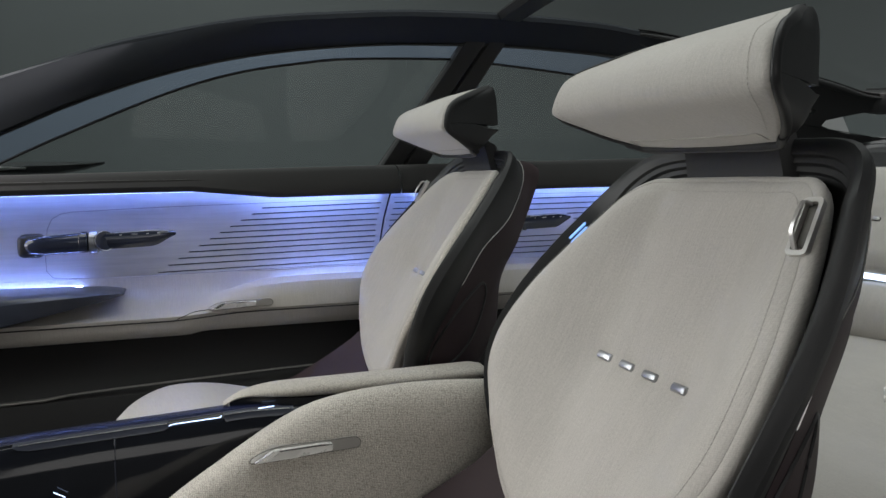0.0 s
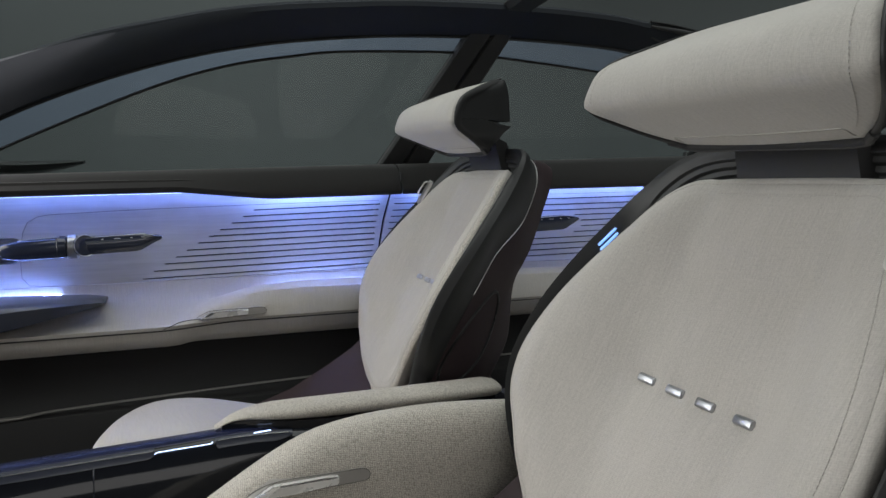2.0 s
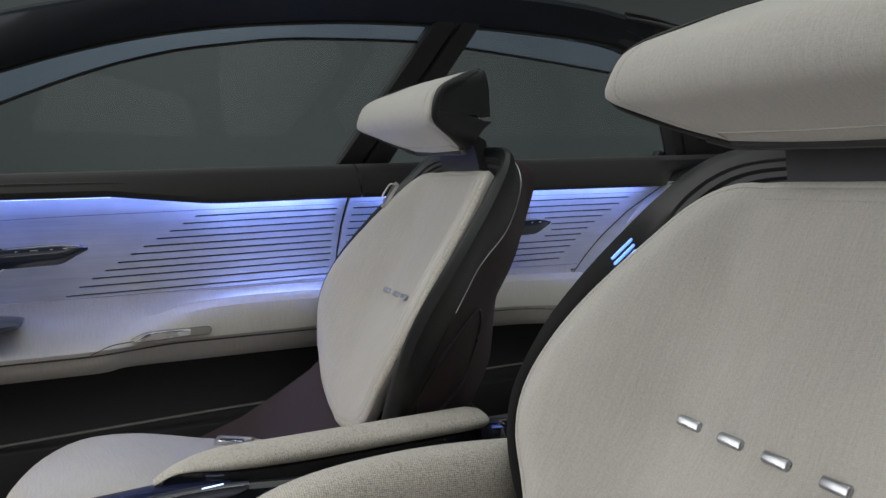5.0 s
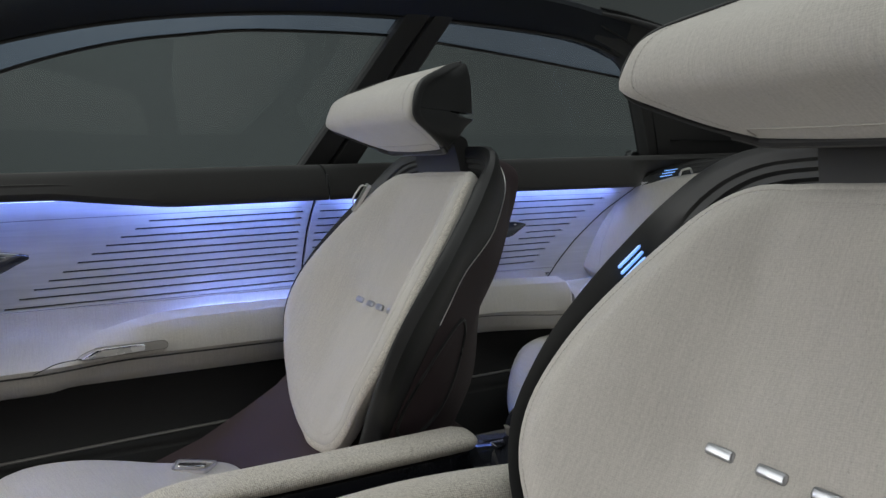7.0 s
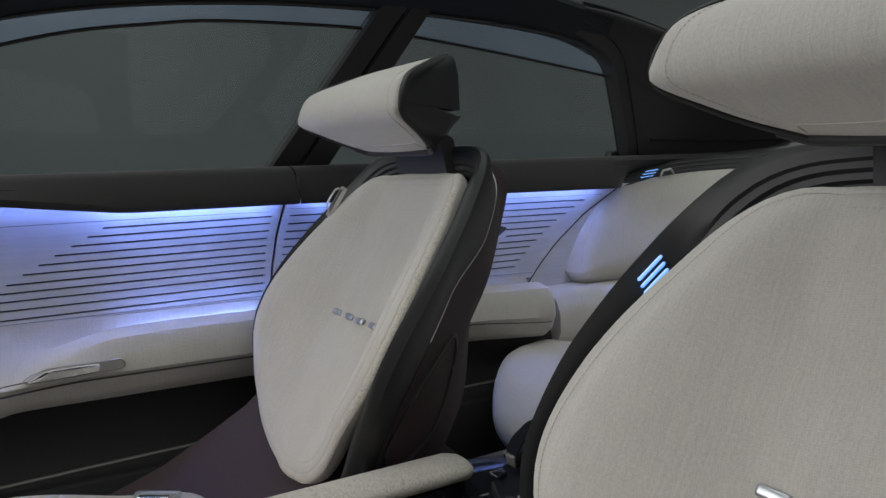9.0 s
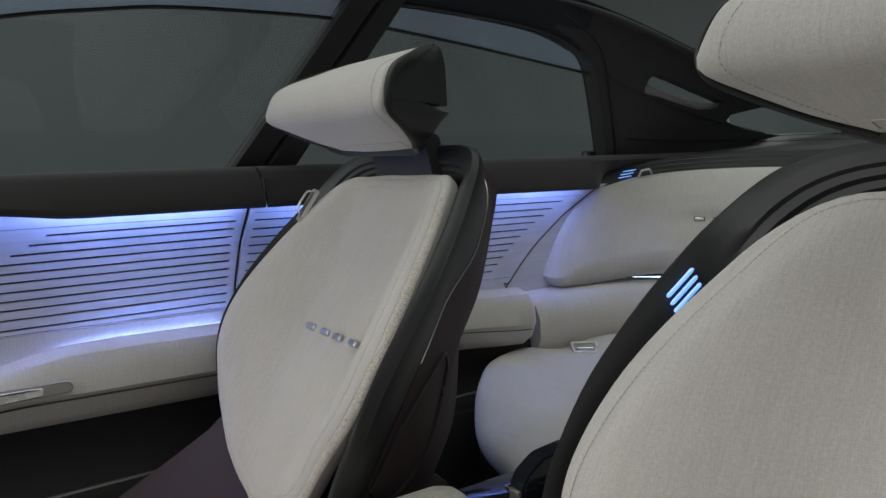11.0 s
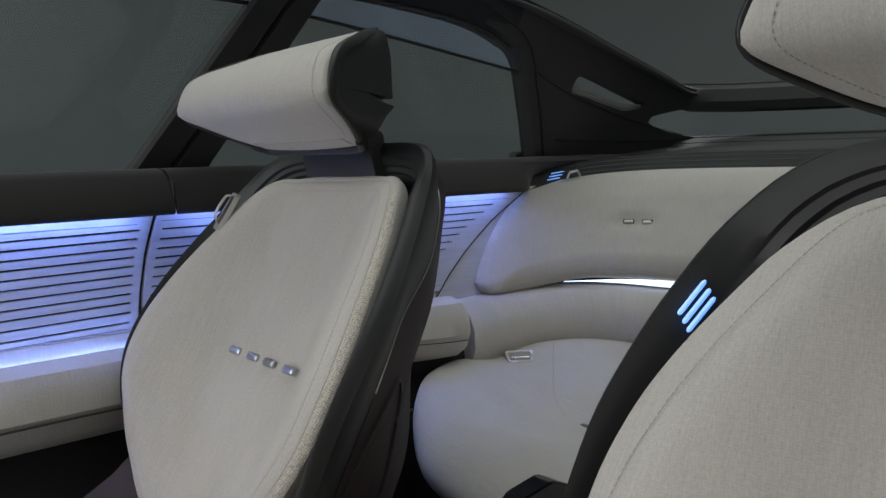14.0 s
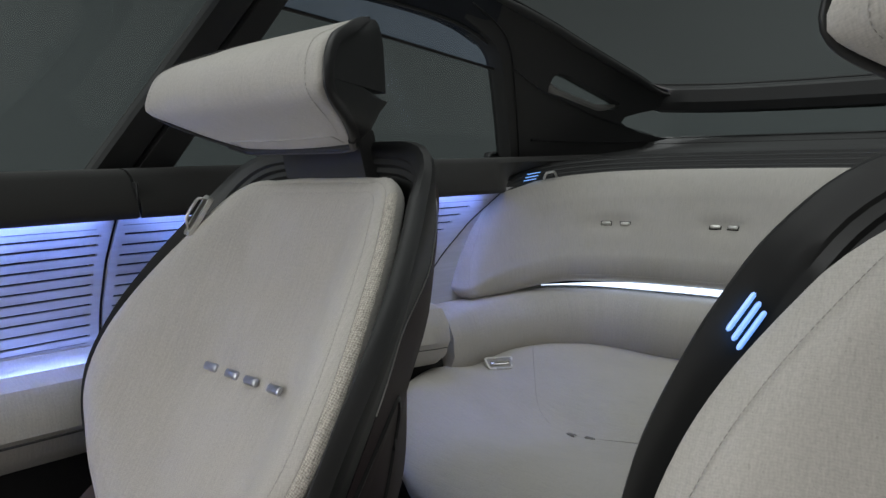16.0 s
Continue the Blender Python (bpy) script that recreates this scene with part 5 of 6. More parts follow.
def headrest(t, x0, yc):
    """A wedge: a wool pad over a thin dark lip, flat dark cheeks that run back to a narrow rear, a slot in each cheek."""
    dx = x0 - 0.437
    near = yc < CAR_Y
    wide = 1.13 if near else 1.0
    yaw = 0.06 if near else 0.02
    yc = yc + (-0.012 if near else -0.017)

    def q(x, v, z):
        return Vector((x + dx + yaw * v, yc + v * wide, z))

    # half plan width of the pad's edge and its x, from the lower rear corner round the nose to the upper rear corner
    rim = smooth_line([(0.500, 0.098, 1.115), (0.474, 0.126, 1.1265), (0.445, 0.149, 1.1405), (0.4245, 0.162, 1.1500), (0.4165, 0.1665, 1.1570), (0.4172, 0.1660, 1.1650), (0.4218, 0.1615, 1.182), (0.429, 0.157, 1.1950), (0.443, 0.148, 1.2050), (0.470, 0.132, 1.216), (0.499, 0.107, 1.229), (0.523, 0.091, 1.2375)], 40)

    soft = list(rim)
    for _ in range(5):
        soft = [soft[0]] + [soft[i] * 0.5 + (soft[i - 1] + soft[i + 1]) * 0.25 for i in range(1, 39)] + [soft[39]]

    def row(w, fuller, lift):
        """One line over the pad from the lower to the upper edge; w runs from -1 to 1 across."""
        out = []
        round_in = ease(1.0, 0.86, abs(w))
        for i, p in enumerate(rim):
            p = p.lerp(soft[i], round_in)
            f = math.sin(math.pi * i / 39) ** 0.7
            bulge = fuller * f * (1 - abs(w) ** 2.5)
            out.append(q(p.x - bulge - lift * 0.6 * f, p.y * w, p.z - 0.003 * ease(9, 0, i) * (1 - w * w)))
        return out

    across = [-1, -0.992, -0.975, -0.95, -0.90, -0.82, -0.7, -0.55, -0.4, -0.2, 0, 0.2, 0.4, 0.55, 0.7, 0.82, 0.90, 0.95, 0.975, 0.992, 1]
    rows, uvs = [], []
    for w in across:
        edge_in = 0.0 if abs(w) < 0.999 else -0.006
        lift = 0.008 * math.sqrt(max(1 - ((abs(w) - 0.90) / 0.10) ** 2, 0)) if abs(w) > 0.90 else 0.008
        line = row(w, 0.003, lift + edge_in)
        run, us = 0.0, []
        for i, p in enumerate(line):
            if i:
                run += (p - line[i - 1]).length
            us.append((p.y - yc, run))
        rows.append(line)
        uvs.append(us)
    bm = loft(rows, closed=False, uv=uvs)
    hr = part("headrest_pad", bm, WOOL, t, "light grey wool wedge headrest pad", crease=80)
    # seams: along both ends, and a welt along the lower front
    for sgn in (-1, 1):
        end = smooth_line([p + Vector((-0.0006, 0, 0)) for p in row(sgn * 0.905, 0.003, 0.0082)[4:36]], 120)
        part("stitching", dashes(end, 0.0026, 0.0018, 0.00035), THREAD, hr)
    welt = []
    for w in steps(-0.93, 0.93, 60):
        line = row(w, 0.003, 0.0082)
        k = 3.6 - 2.6 * ease(0.80, 0.93, abs(w))
        welt.append(line[int(k)].lerp(line[int(k) + 1], k - int(k)) + Vector((-0.0003, 0, 0)))
    part("welt", tube(welt, 0.0008, 5), THREAD, hr)

    # dark lip that frames the pad: along the lower edge and up round both ends
    round_rim = list(rim)
    for _ in range(3):
        round_rim = [round_rim[0]] + [round_rim[i] * 0.5 + (round_rim[i - 1] + round_rim[i + 1]) * 0.25 for i in range(1, 39)] + [round_rim[39]]
    for sgn in (-1, 1):
        rows = []
        for i, p in enumerate(round_rim):
            e = round_rim[min(i + 1, 39)] - round_rim[max(i - 1, 0)]
            n = Vector((e.z, -e.y)).normalized()
            fade = 1 - 0.7 * ease(28, 39, i)
            rows.append([q(p.x + ex, sgn * (p.y + n.x * g * fade), p.z + n.y * g * fade) for ex, g in ((0.009, -0.004), (0.004, 0.0), (-0.0005, 0.0014), (-0.0010, 0.0028), (0.0008, 0.0044), (0.005, 0.0050), (0.014, -0.002))])
        part("lip", loft(rows, closed=False), BLACK, t, "thin dark lip round the headrest pad", crease=80)
    low = [q(p.x + 0.004, p.y, p.z - 0.003) for p in rim[:4]]
    other = [q(p.x + 0.004, -p.y, p.z - 0.003) for p in rim[:4]]
    part("lip", tube(smooth_line(low[::-1] + [q(0.504, w, 1.1105) for w in steps(0.08, -0.08, 8)] + other, 50), 0.0042, 8), BLACK, t, "thin dark lip under the headrest pad")

    # the cheeks as a solid of plates: front outline follows the pad, rear edge narrow, a notch open to the rear
    by_z = sorted((p.z, p.x, p.y) for p in rim)

    def v_at(x, z):
        xr = lerp_table([(a, b) for a, b, _ in by_z], z) + 0.002
        vr = lerp_table([(a, c) for a, _, c in by_z], z)
        return vr + (0.093 - vr) * min(max((x - xr) / (0.552 - xr), 0), 1)

    def ends(z, rear):
        return lerp_table([(a, b) for a, b, _ in by_z], z) + 0.0015, lerp_table(rear, z)

    def cheek_half(name, zs, rear, drop):
        for sgn in (-1, 1):
            rings = []
            for z in zs:
                xa, xb = ends(z, rear)
                face = []
                for u in steps(0.0, 1.0, 12):
                    x = xa + (xb - xa) * u
                    face.append((x, v_at(x, z) - (0.0012 if u > 0.99 else 0.0), z - drop(x, z)))
                rings.append([q(x, sgn * v, z) for x, v, z in face] + [q(min(x + 0.012, xb - 0.002), sgn * max(v - 0.03, 0.05), z) for x, v, z in reversed(face)])
            part(name, loft(rings, cap=(True, True)), SATIN, t, "flat dark satin headrest cheek")

    cheek_half("upper_cheek", steps(1.1668, 1.2375, 12), [(1.1668, 0.552), (1.21, 0.548), (1.2375, 0.541)], lambda x, z: 0.0)
    cheek_half("lower_cheek", steps(1.1150, 1.1664, 12), [(1.1150, 0.503), (1.157, 0.5470), (1.1664, 0.5545)], lambda x, z: 0.0075 * ease(0.498, 0.522, x) * ease(1.145, 1.1664, z))
    part("housing_core", loft([[q(x, w, z) for x, z in ((0.512, 1.114), (0.448, 1.168), (0.525, 1.236), (0.536, 1.2415), (0.532, 1.16), (0.505, 1.113))] for w in steps(-0.088, 0.088, 5)], cap=(True, True)), BLACK, t)


front_seat(0.617, -1)
front_seat(1.345, 1)


# ---- centre console ----
def console():
    c = base("centre_console", 0.1, 1.07, FLOOR, "glossy dark centre console with inlaid lids and light lines", "centre console")
    crown = [(-0.85, 0.668), (-0.55, 0.696), (-0.3, 0.7135), (-0.24, 0.7180), (-0.18, 0.7210), (-0.1, 0.7240), (0.0, 0.7275), (0.04, 0.7295), (0.085, 0.7325), (0.115, 0.7315), (0.145, 0.726), (0.18, 0.721), (0.26, 0.718)]

    def edge(x):
        """Where the top's near edge runs."""
        return 1.0490 - 0.045 * ease(-0.25, -0.85, x)

    def section(x, pairs):
        y, z = edge(x), smooth_table(crown, x)
        return [Vector((x, y + a, z + b)) for a, b in pairs]

    shell = [(0.045, -0.20), (0.044, -0.012), (0.040, -0.002), (0.036, 0.0), (0.006, 0.0), (0.0, -0.0022), (-0.004, -0.008), (-0.012, -0.018), (-0.020, -0.040), (-0.026, -0.09), (-0.028, -0.20)]
    part("upper_shell", loft([section(x, shell) for x in steps(-0.85, 0.26, 60)], cap=(True, True)), GLOSS, c, "glossy black glass upper shell")
    part("body", rounded_box(1.0, 0.16, 0.24, 0.03, Matrix.Translation((-0.32, 1.06, FLOOR + 0.119))), BLACK, c)
    part("top_panel", loft([section(x, ((0.0045, -0.002), (0.0055, 0.0010), (0.0065, 0.0014), (0.0355, 0.0014), (0.0365, 0.0010), (0.0375, -0.002))) for x in steps(-0.80, 0.112, 50)], cap=(True, True)), NAVY_TOP, c, "navy lacquered top panel")
    part("shell_joint", tube([p for p in section(-0.117, ((-0.0005, -0.003), (-0.0045, -0.008), (-0.0125, -0.018), (-0.0205, -0.040), (-0.0265, -0.09), (-0.0285, -0.15)))], 0.0010, 5), NAVY, c)
    line = [section(x, ((-0.0030, dz),))[0] for x, dz in ((-0.047, -0.0058), (-0.043, -0.0040), (-0.041, -0.0034), (-0.01, -0.0036), (0.022, -0.0040), (0.025, -0.0036), (0.026, -0.0010))]
    part("light_line", tube(line, 0.0006, 6), LED_THIN, c, "thin blue-white light line")
    part("light_line", tube([(-0.36, 1.030, 0.7045), (-0.30, 1.035, 0.7085), (-0.262, 1.041, 0.7125)], 0.0006, 6), LED_THIN, c, "thin blue-white light line")
    part("light_line", tube([(0.079, 1.0458, 0.7322), (0.102, 1.0458, 0.7334)], 0.0007, 6), LED_THIN, c, "thin white light mark")
    part("light_line", tube([(-0.192, 1.0125, 0.659), (-0.1785, 1.0135, 0.650)], 0.0006, 6), LED_THIN, c, "thin blue-white light line")
    # two flat keys set on the near bevel
    for places, drop in ((((-0.243, 0.12), (-0.236, 0.6), (-0.222, 0.95), (-0.20, 1.0), (-0.075, 1.0), (-0.053, 0.95), (-0.048, 0.7), (-0.046, 0.3)), 0.0085),
                         (((0.029, 0.12), (0.032, 0.7), (0.037, 1.0), (0.06, 1.0), (0.098, 0.90), (0.115, 0.7), (0.125, 0.40), (0.131, 0.10)), 0.0120)):
        rows = []
        for x, k in places:
            rows.append(section(x, ((0.0040, -0.006), (0.0035, 0.0010), (-0.0010, 0.0006), (-0.0034, -0.0012), (-0.0050 - 0.002 * k, -0.0015 - drop * k), (-0.0042 - 0.002 * k, -0.0022 - drop * k), (0.0, -0.0040 - drop * k))))
        key = part("key", loft(rows, cap=(True, True)), NAVY, c, "dark grey flat key")
        # Fine metal line draws the highlight on the key's top edge.
        part("key_glint", tube([row[3] + Vector((0, -0.0002, 0.0002)) for row in rows[1:-1]], 0.0004, 5), METAL, key)
    r = base("rear_console", 0.55, 0.985, FLOOR, "black glossy rear end of the console between the seats", "console")
    rings = []
    for x, z, w in ((0.44, 0.735, 0.030), (0.45, 0.752, 0.042), (0.47, 0.766, 0.048), (0.50, 0.772, 0.05), (0.54, 0.765, 0.05), (0.58, 0.745, 0.05), (0.63, 0.70, 0.05), (0.67, 0.64, 0.048), (0.68, 0.60, 0.04)):
        rings.append([Vector((x, 0.985 + a * w, z + b)) for a, b in ((-1, -0.26), (-1, -0.02), (-0.94, -0.008), (-0.8, -0.001), (-0.3, 0.002), (0.3, 0.002), (0.8, -0.001), (0.94, -0.008), (1, -0.02), (1, -0.26))])
    part("console_end", loft(rings, cap=(True, True)), GLOSS, r, "glossy black rounded end")
    prof = [(0.470, 0.750), (0.462, 0.778), (0.463, 0.790), (0.470, 0.801), (0.490, 0.8135), (0.528, 0.8170), (0.552, 0.806), (0.566, 0.780), (0.566, 0.745)]
    bm = slab([(x, 0.991, z) for x, z in prof], (0.0, 0.022, 0.0))
    bmesh.ops.bevel(bm, geom=list(bm.edges), offset=0.002, segments=2, affect="EDGES")
    holder = part("belt_receptacle", bm, GLOSS, r, "glossy black wedge-shaped belt receptacle")
    part("receptacle_face", rounded_box(0.004, 0.015, 0.013, 0.0015, Matrix.Translation((0.4620, 1.002, 0.779)) @ pose(0, 0, 0, 0, -12, 0)), DULL, holder, "pale metal front plate")
    for x, y, w in ((0.456, 1.014, 0.018), (0.486, 1.0245, 0.026), (0.520, 1.0245, 0.026), (0.484, 0.966, 0.026), (0.520, 0.962, 0.028)):
        z = lerp_table([(0.44, 0.735), (0.45, 0.752), (0.47, 0.766), (0.50, 0.772), (0.54, 0.765)], x) + 0.003
        key = part("key", rounded_box(w, 0.013, 0.006, 0.002, Matrix.Translation((x, y, z)), 2), GLOSS, r, "small glossy black key")
        # Pale outline puts in the reflections along this key's rim.
        part("key_glint", tube([(x - w / 2, y - 0.0065, z + 0.0028), (x - w / 2, y + 0.0065, z + 0.0028), (x + w / 2, y + 0.0065, z + 0.0028)], 0.0004, 5), PLATE, key)
    # Glowing tube added in place of the blue highlights on the gloss.
    part("light_line", tube([(0.455, 0.955, 0.765), (0.48, 0.945, 0.771), (0.515, 0.942, 0.772)], 0.0007, 6), LED_THIN, r)


console()


def padded_arm(xs, profile):
    rings, uvs = [], []
    for x in xs:
        ring = [Vector(p) for p in profile(x)]
        run, us = 0.0, []
        for i, p in enumerate(ring):
            if i:
                run += (p - ring[i - 1]).length
            us.append((x, run))
        rings.append(ring)
        uvs.append(us)
    return loft(rings, cap=(True, True), uv=uvs)


def armrests():
    a = base("armrest_box", 0.2, 0.88, FLOOR, "beige structured-weave armrest with a metal pull beside the seat", "armrest", "centre armrests")
    top = [(-0.15, 0.60), (-0.06, 0.668), (-0.03, 0.692), (0.05, 0.738), (0.09, 0.768), (0.125, 0.783), (0.17, 0.793), (0.24, 0.798), (0.32, 0.798), (0.40, 0.790), (0.52, 0.78)]

    def prof(x):
        z = smooth_table(top, x)
        return [(x, 0.858, 0.42), (x, 0.853, z - 0.06), (x, 0.857, z - 0.022), (x, 0.868, z - 0.006), (x, 0.880, z - 0.001), (x, 0.90, z - 0.003), (x, 0.93, z - 0.012), (x, 0.948, z - 0.028), (x, 0.955, 0.42)]

    part("arm_pad", padded_arm(steps(-0.15, 0.52, 40), prof), BOUCLE, a, "beige structured-weave padding")
    pull_handle(a, 0.052, 0.8505, 0.7285)
    b = base("folding_armrest", 0.25, 1.08, FLOOR, "slim beige woven armrest flap on a dark support", "armrest", "centre armrests")
    tz = [(0.030, 0.733), (0.036, 0.7365), (0.046, 0.7425), (0.058, 0.7475), (0.075, 0.7515), (0.095, 0.7545), (0.13, 0.756), (0.44, 0.757), (0.455, 0.754), (0.462, 0.747)]

    thick = [(0.030, 0.0), (0.05, 0.12), (0.07, 0.28), (0.10, 0.62), (0.14, 0.86), (0.20, 1.0)]

    def flap(x):
        z = lerp_table(tz, x)
        e = math.sqrt(max(1 - max((x - 0.436) / 0.0265, 0) ** 2, 0))
        w, th = 0.006 + 0.024 * min(e, 0.1 + 0.9 * ease(0.02, 0.12, x)), 0.003 + 0.020 * min(e, lerp_table(thick, x))
        ring = []
        for k in range(28):
            q = 2 * math.pi * k / 28
            cy, cz = math.cos(q), math.sin(q)
            ring.append((x, 1.086 + w * math.copysign(abs(cy) ** 0.8, cy), z - th / 2 + th / 2 * math.copysign(abs(cz) ** 0.85, cz)))
        return ring

    part("flap_pad", padded_arm([0.031, 0.034, 0.038, 0.044, 0.050, 0.057, 0.065, 0.075, 0.09, 0.11, 0.14, 0.17, 0.2, 0.26, 0.32, 0.38, 0.42, 0.44, 0.446, 0.451, 0.455, 0.458, 0.460, 0.4615, 0.462], flap), BOUCLE, b, "beige structured-weave padding", crease=80)
    rings = []
    for x in steps(0.040, 0.40, 14) + [0.42, 0.435, 0.445, 0.451, 0.454]:
        low = lerp_table(tz, x) - 0.0015 - 0.020 * lerp_table(thick, x)
        w = 0.030 * math.sqrt(max(1 - max((x - 0.420) / 0.0345, 0) ** 2, 0.01)) * (0.3 + 0.7 * ease(0.03, 0.12, x))
        rings.append([Vector((x, 1.086 + a * w, z)) for a, z in ((-1.0, low - 0.030), (-0.92, low), (0.92, low), (1.0, low - 0.030), (0.92, 0.42), (-0.92, 0.42))])
    part("support", loft(rings, cap=(True, True)), GLOSS, b, "glossy black support with a rounded end")
    ch = base("armrest_channel", 0.3, 1.0, FLOOR, "dark glossy tray between the two armrests", "tray")
    part("tray", rounded_box(0.62, 0.10, 0.10, 0.01, Matrix.Translation((0.54, 1.006, 0.655))), GLOSS, ch)
    part("tray_ledge", rounded_box(0.17, 0.10, 0.05, 0.006, Matrix.Translation((0.532, 1.108, 0.690))), GLOSS, ch, "glossy black ledge beside the tray")


armrests()


# ---- rear bench ----
BACK_BARS = (1.571, 1.531, 1.334, 1.296, 0.658, 0.620, 0.423, 0.383)

def bench_curve(off=0.0, n=40):
    """Plan of the backrest's front, from the far door round to the near side."""
    far = [(1.02 + off * 0.0, 1.700 + off), (1.15, 1.698 + off), (1.28 + off * 0.3, 1.690 + off * 0.95), (1.41 + off * 0.7, 1.645 + off * 0.7), (1.51 + off * 0.9, 1.55 + off * 0.4), (1.555 + off, 1.40 + off * 0.1), (1.575 + off, 1.20), (1.58 + off, CAR_Y)]
    pts = far + [(x, 2 * CAR_Y - y) for x, y in reversed(far[:-1])]
    return smooth_line([(x, y, 0) for x, y in pts], n)


def rear_bench():
    t = base("rear_bench", 1.4, CAR_Y, FLOOR, "light grey wool lounge bench that curves round to the doors", "bench seat")
    n = 90
    line = bench_curve(0.0, n)

    def frame_at(i):
        a, b = line[max(i - 1, 0)], line[min(i + 1, n - 1)]
        d = (b - a).normalized()
        return line[i], Vector((d.y, -d.x, 0))

    run = [0.0]
    for a, b in zip(line, line[1:]):
        run.append(run[-1] + (b - a).length)
    total = run[-1]

    # outward normal points away from the cabin
    def out(i):
        p, nn = frame_at(i)
        if nn.dot(Vector((p.x - 0.9, (p.y - CAR_Y), 0))) < 0:
            nn = -nn
        return nn

    def along(s):
        """Point and outward normal at s metres from the far end."""
        s = min(max(s, 0.0), total - 1e-6)
        i = next(k for k in range(n - 1) if run[k + 1] > s)
        w = (s - run[i]) / (run[i + 1] - run[i])
        return line[i].lerp(line[i + 1], w), (out(i) * (1 - w) + out(i + 1) * w).normalized()

    def back_top(s):
        top_z = smooth_table([(0.2, 1.03), (0.30, 1.035), (0.34, 1.043), (0.42, 1.060), (0.5, 1.076), (0.58, 1.084), (0.7, 1.087), (0.9, 1.089)], s)
        return NOSE + (top_z - NOSE) * lerp_table(END_RISE, s - S0)

    def back_low(s):
        return NOSE - (NOSE - 0.800) * math.sqrt(max(1 - (1 - min((s - S0) / 0.035, 1)) ** 2, 0)) + 0.022 * ease(0.27, 0.47, s)

    def back_lean(s):
        return 0.05 * ease(0.2, 0.5, s)

    # upper backrest
    S0, NOSE = 0.170, 0.836
    END_RISE = [(0.0, 0.0), (0.003, 0.075), (0.008, 0.155), (0.019, 0.275), (0.034, 0.41), (0.05, 0.55), (0.067, 0.68), (0.095, 0.84), (0.126, 0.95), (0.15, 0.987), (0.18, 1.0)]
    front = [S0 + 0.0006, S0 + 0.003, S0 + 0.007, S0 + 0.013, S0 + 0.022, S0 + 0.034, S0 + 0.05, S0 + 0.07, S0 + 0.095, S0 + 0.125, S0 + 0.16]
    places = front + steps(S0 + 0.17, total - S0 - 0.17, 150) + [total - f for f in reversed(front)]
    rings, uvs = [], []
    for place in places:
        s = min(place, total - place)
        p, o = along(place)
        zb, zt, lean = back_low(s), back_top(s), back_lean(s)
        g = math.sqrt(max(1 - (1 - min((s - S0) / 0.05, 1)) ** 2, 0))
        zm = (zb + zt) / 2
        f = min(1.0, (zt - zb) / 0.22)
        prof = [(0.075, zb + 0.006 * f), (0.045, zb), (0.022, zb + 0.003 * f), (0.006, zb + 0.012 * f), (-0.002, zb + 0.028 * f), (-0.002, zb + 0.06 * f), (0.010 + lean * 0.45, zm), (0.026 + lean * 0.75, zt - 0.055 * f), (0.036 + lean * 0.95, zt - 0.026 * f), (0.048 + lean, zt - 0.009 * f), (0.064 + lean, zt), (0.082 + lean, zt - 0.002 * f), (0.095 + lean, zt - 0.012 * f)]
        prof = prof[:5] + [(u.x, u.y) for u in smooth_line([(a, z, 0) for a, z in prof[5:8]], 16)] + prof[8:]
        row = []
        for a, z in prof:
            q = Vector((p.x, p.y, zm + (z - zm) * (0.35 + 0.65 * g))) + o * (0.05 + (a - 0.05) * g)
            for y in BACK_BARS:
                q += o * (0.008 * math.exp(-(((q.y - y) / 0.030) ** 2 + ((q.z - 0.959) / 0.016) ** 2)) if q.x > 1.4 else 0.0)
            row.append(q)
        rings.append(row)
        uvs.append([(place, z + a) for a, z in prof])
    bm = loft(rings, cap=(True, True), uv=uvs)
    bm.normal_update()
    tree = BVHTree.FromBMesh(bm)
    back = part("backrest", bm, WOOL, t, "light grey woven wool backrest")
    seam = []
    for z in steps(0.822, 1.0, 24):
        p, o = along(S0 + 0.022 + lerp_table([(0.82, 0.004), (0.836, 0.0), (0.892, 0.019), (0.975, 0.067), (1.03, 0.126)], z))
        spot = tree.ray_cast(Vector((p.x, p.y, z)) - o * 0.2, o)[0]
        if spot is not None:
            seam.append(spot)
    part("stitching", tube(seam, 0.0007, 5), THREAD, back)
    low = []
    for place in steps(0.46, total - 0.46, 80):
        p, o = along(place)
        low.append(Vector((p.x, p.y, back_low(min(place, total - place)) + 0.020)) + o * 0.0005)
    part("lower_seam", tube(low, 0.0008, 5), THREAD, back)
    # lower backrest roll
    rings, uvs = [], []
    for i in range(n):
        s = min(run[i], total - run[i])
        if s < 0.07:
            continue
        o, p = out(i), line[i]
        prof = [(0.09, 0.800), (0.03, 0.803), (-0.015, 0.798), (-0.040, 0.785), (-0.055, 0.755), (-0.058, 0.715), (-0.045, 0.680), (-0.02, 0.655), (0.09, 0.64)]
        rings.append([Vector((p.x, p.y, z - 0.004 * math.cos(s * 9))) + o * a for a, z in prof])
        uvs.append([(run[i], z - a) for a, z in prof])
    part("lower_back", loft(rings, cap=(True, True), uv=uvs), WOOL, t, "light grey woven lower back roll")
    pts = [Vector((line[i].x, line[i].y, 0.8065)) + out(i) * 0.030 for i in range(n) if 0.39 < min(run[i], total - run[i])]
    part("light_strip", tube([p + Vector((-0.002, 0, 0.0095)) for p in pts], [0.001 + 0.0068 * ease(0, 9, min(i, len(pts) - 1 - i)) for i in range(len(pts))], 8), LED_GAP, t, "cool white light strip in the gap")
